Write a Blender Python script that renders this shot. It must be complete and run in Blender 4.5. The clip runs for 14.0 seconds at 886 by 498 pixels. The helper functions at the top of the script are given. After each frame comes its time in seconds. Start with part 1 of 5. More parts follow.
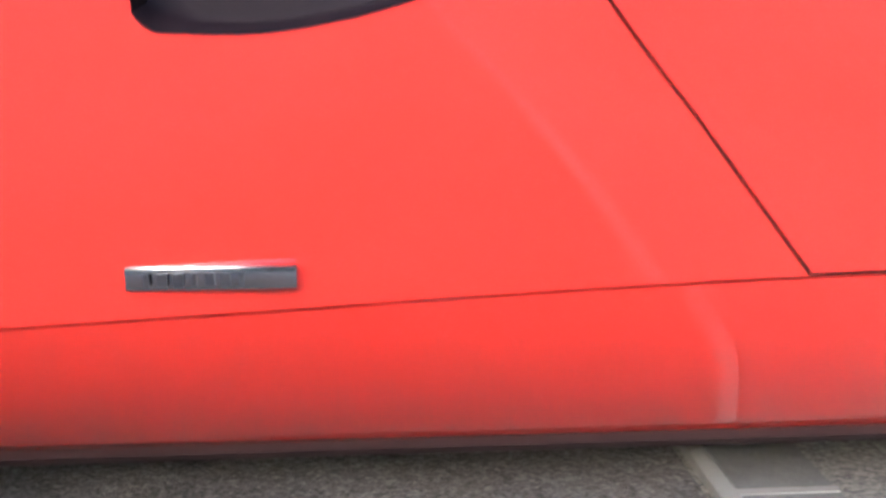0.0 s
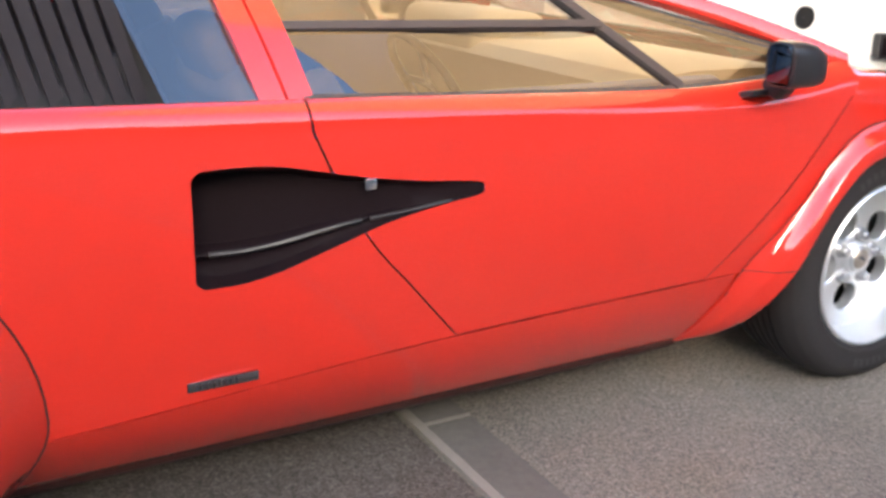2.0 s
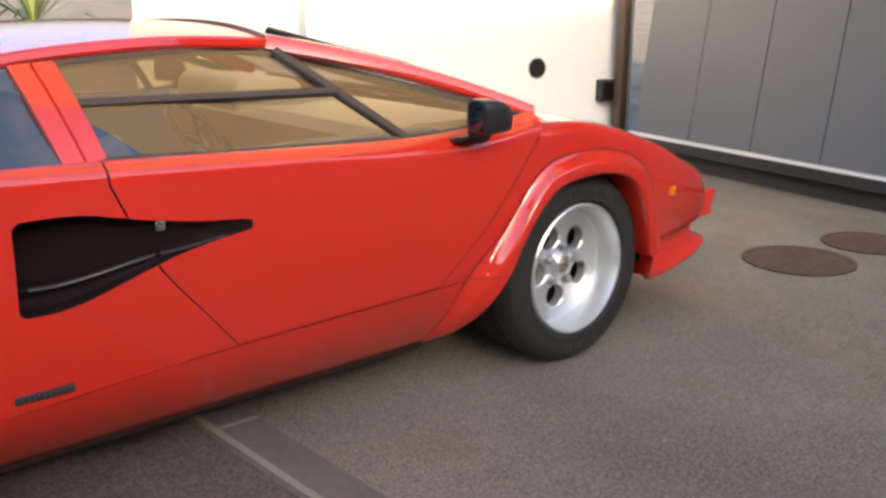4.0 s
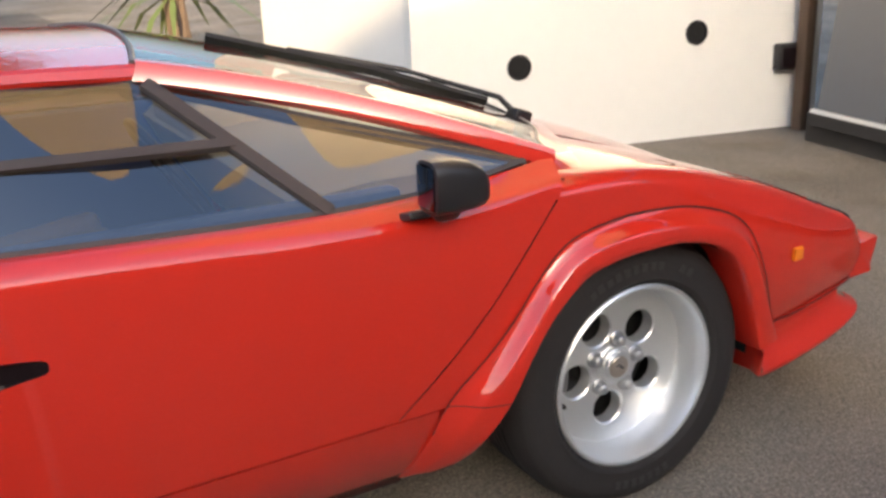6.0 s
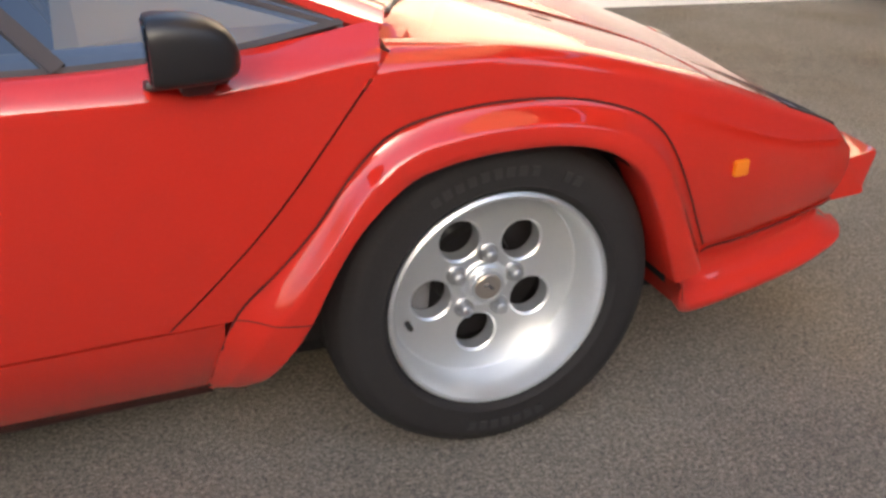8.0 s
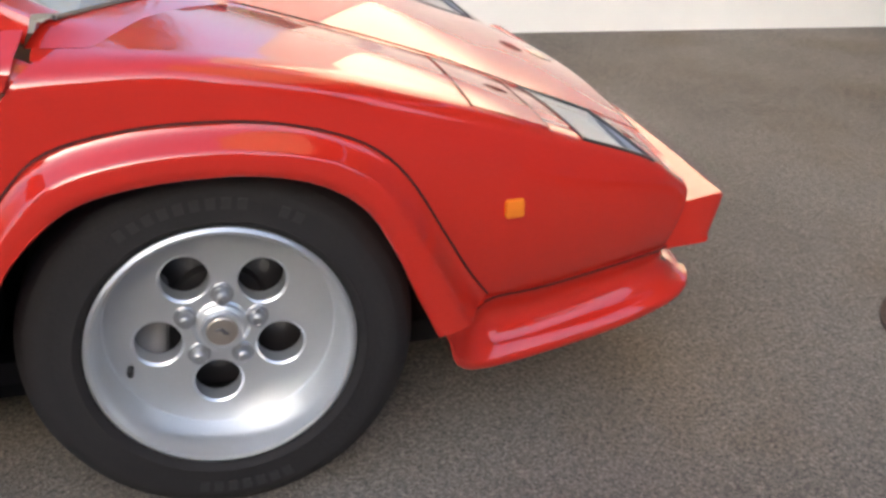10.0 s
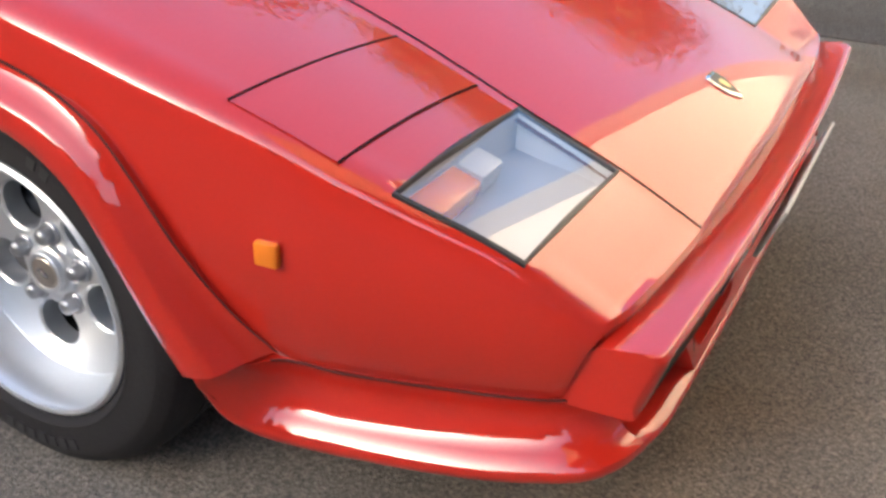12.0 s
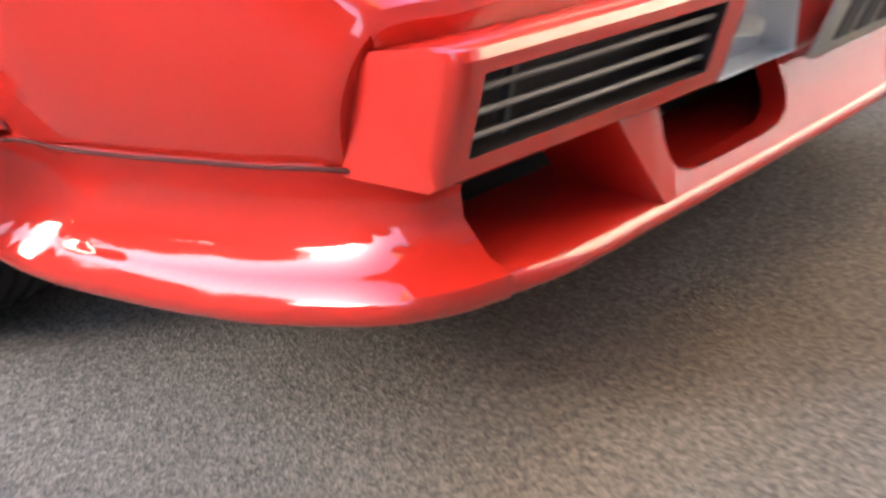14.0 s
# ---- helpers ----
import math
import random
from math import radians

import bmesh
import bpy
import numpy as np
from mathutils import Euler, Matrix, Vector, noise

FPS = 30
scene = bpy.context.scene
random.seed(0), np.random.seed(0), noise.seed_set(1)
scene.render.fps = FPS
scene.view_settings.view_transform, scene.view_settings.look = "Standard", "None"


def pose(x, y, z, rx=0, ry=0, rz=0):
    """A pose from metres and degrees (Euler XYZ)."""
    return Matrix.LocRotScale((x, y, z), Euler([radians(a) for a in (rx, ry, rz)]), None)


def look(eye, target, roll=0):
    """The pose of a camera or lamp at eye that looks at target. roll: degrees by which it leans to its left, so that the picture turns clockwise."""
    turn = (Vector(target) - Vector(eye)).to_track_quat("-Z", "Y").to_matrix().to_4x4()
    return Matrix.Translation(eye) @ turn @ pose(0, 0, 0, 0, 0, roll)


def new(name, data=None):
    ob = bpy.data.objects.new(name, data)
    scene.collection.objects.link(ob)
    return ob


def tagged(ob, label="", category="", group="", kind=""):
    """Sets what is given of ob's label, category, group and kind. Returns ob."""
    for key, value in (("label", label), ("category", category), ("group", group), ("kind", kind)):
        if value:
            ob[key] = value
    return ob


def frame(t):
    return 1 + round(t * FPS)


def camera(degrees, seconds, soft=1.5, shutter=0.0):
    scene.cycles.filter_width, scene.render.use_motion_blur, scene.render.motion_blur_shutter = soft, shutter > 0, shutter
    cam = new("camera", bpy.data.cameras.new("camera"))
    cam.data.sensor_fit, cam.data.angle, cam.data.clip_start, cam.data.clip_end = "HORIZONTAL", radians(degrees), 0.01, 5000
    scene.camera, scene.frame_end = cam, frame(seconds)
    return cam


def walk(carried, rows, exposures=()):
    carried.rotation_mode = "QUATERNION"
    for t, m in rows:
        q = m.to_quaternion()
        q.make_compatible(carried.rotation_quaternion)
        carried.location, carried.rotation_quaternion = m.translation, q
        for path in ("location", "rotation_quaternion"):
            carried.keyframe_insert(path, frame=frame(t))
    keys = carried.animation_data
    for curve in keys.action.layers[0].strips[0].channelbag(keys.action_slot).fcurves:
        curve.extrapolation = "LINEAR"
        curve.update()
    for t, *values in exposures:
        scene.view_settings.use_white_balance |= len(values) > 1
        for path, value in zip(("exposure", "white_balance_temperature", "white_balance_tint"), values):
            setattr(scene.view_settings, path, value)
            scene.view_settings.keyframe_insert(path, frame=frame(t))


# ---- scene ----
cam = camera(48.0, 14.0, soft=2.9, shutter=0.18)
PATH = [
    (0, (-1.503, -1.463, 0.539), (-1.326, 0.464, 0.036), 0.6),
    (0.5, (-1.537, -1.643, 0.858), (-1.094, 0.154, 0.099), 1.5),
    (1, (-1.647, -1.862, 1.004), (-1.002, -0.128, 0.245), 2.8),
    (1.5, (-1.78, -2.113, 1.081), (-1.102, -0.365, 0.385), 2.6),
    (2, (-2.016, -2.256, 1.066), (-1.096, -0.592, 0.446), 1.0),
    (2.5, (-2.148, -2.37, 1.08), (-0.971, -0.892, 0.425), 1.4),
    (3, (-2.16, -2.481, 1.089), (-0.919, -1.038, 0.474), 1.2),
    (3.1, (-1.92, -2.303, 1.062), (-0.718, -0.853, 0.39), 2.3),
    (3.3, (-1.638, -2.105, 0.942), (-0.504, -0.597, 0.278), 0.9),
    (3.5, (-1.615, -2.079, 0.931), (-0.427, -0.603, 0.291), 1.14),
    (3.7, (-1.937, -2.369, 1.058), (-0.68, -0.927, 0.472), 1.6),
    (3.8, (-2.227, -2.568, 1.151), (-0.921, -1.155, 0.608), 1.7),
    (4, (-2.240, -2.697, 1.155), (-0.962, -1.251, 0.632), 0.4),
    (4.2, (-2.195, -2.656, 1.141), (-0.923, -1.197, 0.634), -0.3),
    (6.3, (-1.089, -2.207, 1.236), (-0.285, -0.5, 0.573), 0.3),
    (6.5, (-0.988, -2.178, 1.21), (-0.258, -0.46, 0.492), 2.8),
    (7, (-0.758, -2.105, 1.206), (-0.16, -0.408, 0.334), 2.7),
    (7.2, (-0.709, -2.061, 1.171), (-0.065, -0.409, 0.245), 2.0),
    (9.3, (-0.331, -2.242, 1.16), (0.262, -0.547, 0.28), -2.0),
    (9.5, (-0.234, -2.238, 1.165), (0.38, -0.55, 0.287), -1.3),
    (10, (0.008, -2.113, 1.098), (0.46, -0.371, 0.226), -0.2),
    (10.5, (0.329, -1.961, 1.057), (0.321, -0.233, 0.052), -1.0),
    (11, (0.611, -1.786, 1.004), (0.456, -0.085, -0.036), 0.0),
    (11.5, (0.858, -1.6, 0.994), (0.283, 0.052, 0.023), -0.6),
    (12, (1.097, -1.551, 1.027), (0.282, 0.005, 0.071), 1.0),
    (12.5, (1.346, -1.636, 0.999), (0.423, -0.077, 0.153), 0.6),
    (13, (1.533, -1.6, 0.954), (0.523, -0.09, 0.118), 1.9),
    (13.5, (1.686, -1.519, 0.811), (0.572, -0.080, -0.018), -1.0),
    (14, (1.285, -1.079, 0.543), (0.006, 0.236, -0.254), -3.4),
]
EXPOSURES = [(0, 4.00, 5600, 12), (0.5, 3.86, 5550, 12), (1, 3.48, 5350, 12), (1.5, 3.20, 5800, 12), (2, 2.98, 6250, 12), (3, 2.98, 6500, 12), (3.5, 2.68, 6950, 12), (4, 2.27, 6600, 12), (6.5, 2.07, 6750, 12), (7, 2.22, 6800, 12),
             (9.5, 2.05, 6250, 12), (10, 2.05, 6200, 12), (11, 2.31, 6200, 12), (11.5, 2.31, 6200, 12), (12, 2.31, 6400, 12), (12.5, 2.36, 6900, 12), (13, 2.46, 6900, 12), (13.5, 2.96, 6450, 12), (14, 3.21, 6000, 12)]
walk(cam, [(t, look(eye, target, roll)) for t, eye, target, roll in PATH], EXPOSURES)


# ---- light ----
SUN_EL, SUN_AZ = 17.0, 201.0  # degrees; azimuth clockwise from +y
world = bpy.data.worlds.new("sky_world")
scene.world = world
world.use_nodes = True
wn = world.node_tree.nodes
sky = wn.new("ShaderNodeTexSky")
sky.sky_type, sky.sun_disc = "NISHITA", False
sky.sun_elevation, sky.sun_rotation = radians(SUN_EL), radians(SUN_AZ)
sky.air_density, sky.dust_density, sky.ozone_density = 1.3, 8.0, 4.0
wn["Background"].inputs["Strength"].default_value = 0.15
world.node_tree.links.new(sky.outputs["Color"], wn["Background"].inputs["Color"])
sun = new("sun", bpy.data.lights.new("sun", "SUN"))
sun.data.energy, sun.data.angle, sun.data.color = 3.0, radians(0.8), (1.0, 0.75, 0.45)
a, e = radians(SUN_AZ), radians(SUN_EL)
sun.matrix_world = look((math.sin(a) * math.cos(e) * 30, math.cos(a) * math.cos(e) * 30, math.sin(e) * 30), (0, 0, 0))


# ---- materials ----
def material(name, color, rough=0.5, metal=0.0, coat=0.0, vary=0.0, scale=8.0, bump=0.0, bump_scale=60.0, detail=4.0, spec=0.5, coat_ior=1.52):
    m = bpy.data.materials.new(name)
    m.use_nodes = True
    n, link = m.node_tree.nodes, m.node_tree.links.new
    b = n["Principled BSDF"]
    b.inputs["Base Color"].default_value = (*color, 1)
    b.inputs["Roughness"].default_value = rough
    b.inputs["Metallic"].default_value = metal
    b.inputs["Specular IOR Level"].default_value = spec
    b.inputs["Coat Weight"].default_value = coat
    b.inputs["Coat Roughness"].default_value = 0.012
    b.inputs["Coat IOR"].default_value = coat_ior
    tc = n.new("ShaderNodeTexCoord")
    if vary:
        tex, fine, mix, ramp = n.new("ShaderNodeTexNoise"), n.new("ShaderNodeTexNoise"), n.new("ShaderNodeMath"), n.new("ShaderNodeMixRGB")
        tex.inputs["Scale"].default_value, tex.inputs["Detail"].default_value = scale, detail
        fine.inputs["Scale"].default_value, fine.inputs["Detail"].default_value = scale * 9, detail
        link(tc.outputs["Object"], tex.inputs["Vector"]), link(tc.outputs["Object"], fine.inputs["Vector"])
        mix.operation = "ADD"
        link(tex.outputs["Fac"], mix.inputs[0]), link(fine.outputs["Fac"], mix.inputs[1])
        half = n.new("ShaderNodeMath")
        half.operation, half.inputs[1].default_value = "MULTIPLY", 0.5
        link(mix.outputs[0], half.inputs[0]), link(half.outputs[0], ramp.inputs["Fac"])
        ramp.inputs["Color1"].default_value = (*[max(0, c * (1 - vary)) for c in color], 1)
        ramp.inputs["Color2"].default_value = (*[min(1, c * (1 + vary)) for c in color], 1)
        link(ramp.outputs["Color"], b.inputs["Base Color"])
    if bump:
        bt, bp = n.new("ShaderNodeTexNoise"), n.new("ShaderNodeBump")
        bt.inputs["Scale"].default_value, bt.inputs["Detail"].default_value = bump_scale, 6
        bp.inputs["Strength"].default_value, bp.inputs["Distance"].default_value = bump, 0.01
        link(tc.outputs["Object"], bt.inputs["Vector"]), link(bt.outputs["Fac"], bp.inputs["Height"])
        link(bp.outputs["Normal"], b.inputs["Normal"])
    return m


def pane_material(name, tint, ior=1.5, rough=0.0):
    """Thin glass: tinted see-through with a Fresnel gloss."""
    m = bpy.data.materials.new(name)
    m.use_nodes = True
    n, link = m.node_tree.nodes, m.node_tree.links.new
    n.remove(n["Principled BSDF"])
    clear, gloss, mix, fr = n.new("ShaderNodeBsdfTransparent"), n.new("ShaderNodeBsdfGlossy"), n.new("ShaderNodeMixShader"), n.new("ShaderNodeLayerWeight")
    power, gain = n.new("ShaderNodeMath"), n.new("ShaderNodeMapRange")
    clear.inputs["Color"].default_value = (*tint, 1)
    gloss.inputs["Roughness"].default_value = rough
    fr.inputs["Blend"].default_value = 0.5
    power.operation, power.inputs[1].default_value = "POWER", 5.0
    gain.inputs["To Min"].default_value = ((ior - 1) / (ior + 1)) ** 2
    link(fr.outputs["Facing"], power.inputs[0]), link(power.outputs[0], gain.inputs["Value"])
    link(gain.outputs["Result"], mix.inputs[0]), link(clear.outputs[0], mix.inputs[1]), link(gloss.outputs[0], mix.inputs[2])
    link(mix.outputs[0], n["Material Output"].inputs["Surface"])
    return m


def asphalt_material(name, low, high, grit=260.0, patch=0.8):
    m = bpy.data.materials.new(name)
    m.use_nodes = True
    n, link = m.node_tree.nodes, m.node_tree.links.new
    b = n["Principled BSDF"]
    b.inputs["Roughness"].default_value = 0.9
    b.inputs["Specular IOR Level"].default_value = 0.25
    tc = n.new("ShaderNodeTexCoord")
    vor, big, fine = n.new("ShaderNodeTexVoronoi"), n.new("ShaderNodeTexNoise"), n.new("ShaderNodeTexNoise")
    vor.inputs["Scale"].default_value = grit
    big.inputs["Scale"].default_value, big.inputs["Detail"].default_value = patch, 6
    fine.inputs["Scale"].default_value, fine.inputs["Detail"].default_value = grit * 0.35, 5
    for t in (vor, big, fine):
        link(tc.outputs["Object"], t.inputs["Vector"])
    sep = n.new("ShaderNodeSeparateColor")
    link(vor.outputs["Color"], sep.inputs[0])
    ramp = n.new("ShaderNodeValToRGB")
    ramp.color_ramp.elements[0].color, ramp.color_ramp.elements[1].color = (*low, 1), (*high, 1)
    ramp.color_ramp.elements[0].position, ramp.color_ramp.elements[1].position = 0.1, 0.95
    link(sep.outputs[0], ramp.inputs["Fac"])
    tone, mul = n.new("ShaderNodeMapRange"), n.new("ShaderNodeMixRGB")
    tone.inputs["From Min"].default_value, tone.inputs["From Max"].default_value = 0.3, 0.7
    tone.inputs["To Min"].default_value, tone.inputs["To Max"].default_value = 0.66, 1.3
    link(big.outputs["Fac"], tone.inputs["Value"])
    mul.blend_type, mul.inputs["Fac"].default_value = "MULTIPLY", 1.0
    link(ramp.outputs["Color"], mul.inputs["Color1"]), link(tone.outputs["Result"], mul.inputs["Color2"])
    mul2, tone2 = n.new("ShaderNodeMixRGB"), n.new("ShaderNodeMapRange")
    tone2.inputs["From Min"].default_value, tone2.inputs["From Max"].default_value = 0.35, 0.65
    tone2.inputs["To Min"].default_value, tone2.inputs["To Max"].default_value = 0.72, 1.25
    link(fine.outputs["Fac"], tone2.inputs["Value"])
    mul2.blend_type, mul2.inputs["Fac"].default_value = "MULTIPLY", 1.0
    link(mul.outputs["Color"], mul2.inputs["Color1"]), link(tone2.outputs["Result"], mul2.inputs["Color2"])
    stone, sep2, chips, pale = n.new("ShaderNodeTexVoronoi"), n.new("ShaderNodeSeparateColor"), n.new("ShaderNodeMapRange"), n.new("ShaderNodeMixRGB")
    stone.inputs["Scale"].default_value = grit * 0.62
    link(tc.outputs["Object"], stone.inputs["Vector"]), link(stone.outputs["Color"], sep2.inputs[0])
    chips.inputs["From Min"].default_value, chips.inputs["From Max"].default_value, chips.inputs["To Max"].default_value = 0.86, 0.99, 0.45
    link(sep2.outputs[1], chips.inputs["Value"]), link(chips.outputs["Result"], pale.inputs["Fac"])
    pale.inputs["Color2"].default_value = (high[0] * 1.5, high[1] * 1.48, high[2] * 1.45, 1)
    link(mul2.outputs["Color"], pale.inputs["Color1"])
    stain, stained, brown = n.new("ShaderNodeTexNoise"), n.new("ShaderNodeMapRange"), n.new("ShaderNodeMixRGB")
    stain.inputs["Scale"].default_value, stain.inputs["Detail"].default_value = 1.7, 5
    link(tc.outputs["Object"], stain.inputs["Vector"])
    stained.inputs["From Min"].default_value, stained.inputs["From Max"].default_value, stained.inputs["To Max"].default_value = 0.5, 0.72, 0.8
    link(stain.outputs["Fac"], stained.inputs["Value"]), link(stained.outputs["Result"], brown.inputs["Fac"])
    brown.blend_type, brown.inputs["Color2"].default_value = "MULTIPLY", (0.80, 0.70, 0.58, 1)
    link(pale.outputs["Color"], brown.inputs["Color1"])
    link(brown.outputs["Color"], b.inputs["Base Color"])
    bp = n.new("ShaderNodeBump")
    bp.inputs["Strength"].default_value, bp.inputs["Distance"].default_value = 0.6, 0.004
    link(vor.outputs["Distance"], bp.inputs["Height"]), link(bp.outputs["Normal"], b.inputs["Normal"])
    return m


RED = material("red_paint", (0.58, 0.022, 0.011), 0.5, coat=1.0, vary=0.04, scale=3, spec=0.08, coat_ior=1.75)
# darker, uncoated red for the duct floor and tail panel
RED_DULL = material("dull_dark_red_paint", (0.45, 0.014, 0.01), 0.6, vary=0.1)
BLACK = material("satin_black_trim", (0.018, 0.016, 0.017), 0.38, vary=0.2, scale=20)
VENT_BLACK = material("matt_black_louvres", (0.014, 0.011, 0.012), 0.55, vary=0.2, scale=20, spec=0.25)
DUCT = material("duct_black_plastic", (0.010, 0.0055, 0.0065), 0.65, vary=0.15, spec=0.08, scale=15)
RUBBER = material("tyre_rubber", (0.020, 0.0175, 0.0175), 0.8, spec=0.35, vary=0.25, scale=14, bump=0.15, bump_scale=180)
RUBBER_PALE = material("worn_rubber_lettering", (0.027, 0.024, 0.024), 0.8)
# dark brown stands in for the shade band under the sill
SILL_SHADE = material("brown_sill_shade", (0.03, 0.013, 0.011), 0.7, vary=0.25, scale=12, spec=0.2)
# black trim lightened to brown, with the veiling haze put into its colour
WINDOW_TRIM = material("haze_lifted_black_trim", (0.05, 0.037, 0.033), 0.45, vary=0.2, scale=20)
SEAL = material("rubber_seal", (0.012, 0.011, 0.011), 0.6)
RUBBER_GREY = material("weathered_rubber", (0.03, 0.028, 0.03), 0.45, vary=0.2)
SCREEN_RUBBER = material("greyed_screen_rubber", (0.11, 0.10, 0.10), 0.5, vary=0.2)
GAP = material("panel_gap_shadow_seal", (0.07, 0.006, 0.004), 0.8)
SILVER = material("silver_painted_alloy", (0.70, 0.71, 0.72), 0.34, metal=0.75, coat=0.15, vary=0.06, scale=12)
MIRROR_METAL = material("worn_chrome", (0.34, 0.32, 0.32), 0.1, metal=1.0, vary=0.2, scale=70)
NUT = material("grey_metal_nuts", (0.42, 0.42, 0.43), 0.38, metal=0.85, vary=0.1, scale=60)
DARK_MIRROR = material("dark_silvered_glass", (0.09, 0.10, 0.115), 0.05, metal=1.0)
GLOSS_BLACK = material("glossy_black_moulding", (0.02, 0.016, 0.016), 0.36, coat=0.25)
NIGHT_GLASS = material("dark_window_glass", (0.03, 0.028, 0.026), 0.12, vary=0.2, scale=3)
CAP = material("bronzed_cap", (0.50, 0.44, 0.38), 0.35, metal=0.85, vary=0.15, scale=60)
CALIPER = material("grey_cast_metal", (0.20, 0.19, 0.19), 0.55, metal=0.3, vary=0.15, scale=40)
CHROME = material("polished_metal", (0.75, 0.75, 0.76), 0.15, metal=1.0, vary=0.05)
STEEL = material("dull_steel", (0.13, 0.12, 0.12), 0.5, metal=0.4, vary=0.15)
GRILLE_DARK = material("dark_grille_plastic", (0.035, 0.026, 0.024), 0.6, vary=0.2, scale=40)
LINE = material("dark_red_joint", (0.03, 0.004, 0.003), 0.8, spec=0.1)
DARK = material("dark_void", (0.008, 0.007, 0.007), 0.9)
AMBER = material("amber_plastic", (0.85, 0.22, 0.015), 0.22, coat=0.6, vary=0.12, scale=90)
WHITE_PLASTIC = material("white_reflector", (0.62, 0.60, 0.56), 0.4, coat=0.3, vary=0.05)
PLATE = material("plate_white", (0.45, 0.43, 0.37), 0.45, coat=0.2, vary=0.05)
INK = material("plate_black", (0.015, 0.015, 0.015), 0.4)
GOLD = material("gilt_enamel", (0.55, 0.42, 0.18), 0.3, metal=0.7)
LEATHER = material("blue_leather", (0.05, 0.11, 0.34), 0.45, vary=0.15, bump=0.1)
TAN = material("tan_leather", (0.66, 0.55, 0.37), 0.5, vary=0.12, bump=0.1)
SEAT_TAN = material("worn_tan_leather", (0.30, 0.22, 0.13), 0.55, vary=0.15, bump=0.1)
CARPET = material("dark_carpet", (0.02, 0.018, 0.018), 0.95, vary=0.3, scale=60)
GLASS = pane_material("bronze_tinted_glass", (0.53, 0.465, 0.365), 2.5)
CLEAR = pane_material("clear_glass", (0.88, 0.89, 0.89), 1.75)
LAMP_SILVER = material("silvered_lamp_bowl", (0.80, 0.81, 0.82), 0.4, metal=0.15, vary=0.22, scale=45, bump=0.5, bump_scale=70)
FOG_GLASS = pane_material("fog_lamp_glass", (0.98, 0.98, 0.98), 1.35)
LAMP_GLASS = pane_material("lamp_glass", (0.98, 0.98, 0.99), 2.3)
TRAY_GREY = material("pale_grey_tray", (0.42, 0.435, 0.46), 0.4, coat=0.3, vary=0.08, scale=20)
RENDER_WHITE = material("white_painted_render", (0.80, 0.785, 0.75), 0.8, vary=0.05, scale=1.5, bump=0.12, bump_scale=90)
GREY_DOOR = material("grey_painted_panel", (0.105, 0.111, 0.122), 0.5, vary=0.07, scale=2.5, bump=0.03)
BROWN_WOOD = material("brown_stained_wood", (0.10, 0.062, 0.04), 0.65, vary=0.3, scale=9)
DARK_WOOD = material("dark_weathered_wood", (0.032, 0.027, 0.023), 0.75, vary=0.3, scale=7, bump=0.2)
WHITE_TRIM = material("white_painted_trim", (0.66, 0.66, 0.64), 0.5, vary=0.08, scale=6)
IRON = material("rusty_cast_iron", (0.085, 0.055, 0.038), 0.8, metal=0.2, vary=0.45, scale=9, bump=0.4, bump_scale=120)
TARMAC = asphalt_material("grey_gritty_tarmac", (0.118, 0.102, 0.084), (0.265, 0.231, 0.188), 330.0)
TARMAC_DARK = asphalt_material("old_dark_tarmac", (0.072, 0.061, 0.051), (0.170, 0.146, 0.122), 330.0)
CONCRETE = material("grey_concrete_kerb", (0.118, 0.105, 0.088), 0.85, vary=0.45, scale=7, bump=0.3, bump_scale=150)
MORTAR = material("pale_mortar", (0.235, 0.21, 0.175), 0.9, vary=0.2, scale=30, bump=0.3)
LEAF = material("dark_green_leaves", (0.085, 0.085, 0.03), 0.55, vary=0.5, scale=2)
PALM = material("palm_fronds", (0.08, 0.11, 0.03), 0.5, vary=0.4, scale=3)
BARK = material("brown_bark", (0.10, 0.07, 0.05), 0.9, vary=0.35, scale=10, bump=0.5, bump_scale=30)
HOUSE_TAN = material("tan_house_render", (0.75, 0.53, 0.29), 0.8, vary=0.08, scale=1.0, bump=0.1)
# cream darkened so the backlit side's shade is in the colour
WALL_BACKLIT = material("backlit_wall_shade", (0.36, 0.31, 0.24), 0.8, vary=0.08, scale=1.2, bump=0.1)


# ---- mesh helpers ----
def finish(name, bm, mat, parent=None, label="", sharp=32.0):
    bmesh.ops.recalc_face_normals(bm, faces=bm.faces)
    for f in bm.faces:
        f.smooth = True
    for ed in bm.edges:
        if len(ed.link_faces) == 2 and ed.calc_face_angle(0) > radians(sharp):
            ed.smooth = False
    me = bpy.data.meshes.new(name)
    bm.to_mesh(me)
    bm.free()
    me.materials.append(mat)
    ob = new(name, me)
    if parent is not None:
        ob.parent = parent
    if label:
        ob["label"] = label
    return ob


def part(name, bm, mat, parent, label="", sharp=32.0):
    return finish(name, bm, mat, parent, label, sharp)


def thing(name, label, category, at=(0, 0, 0), group="", kind=""):
    ob = new(name)
    ob.location = at
    ob.empty_display_size = 0.1
    return tagged(ob, label, category, group, kind)


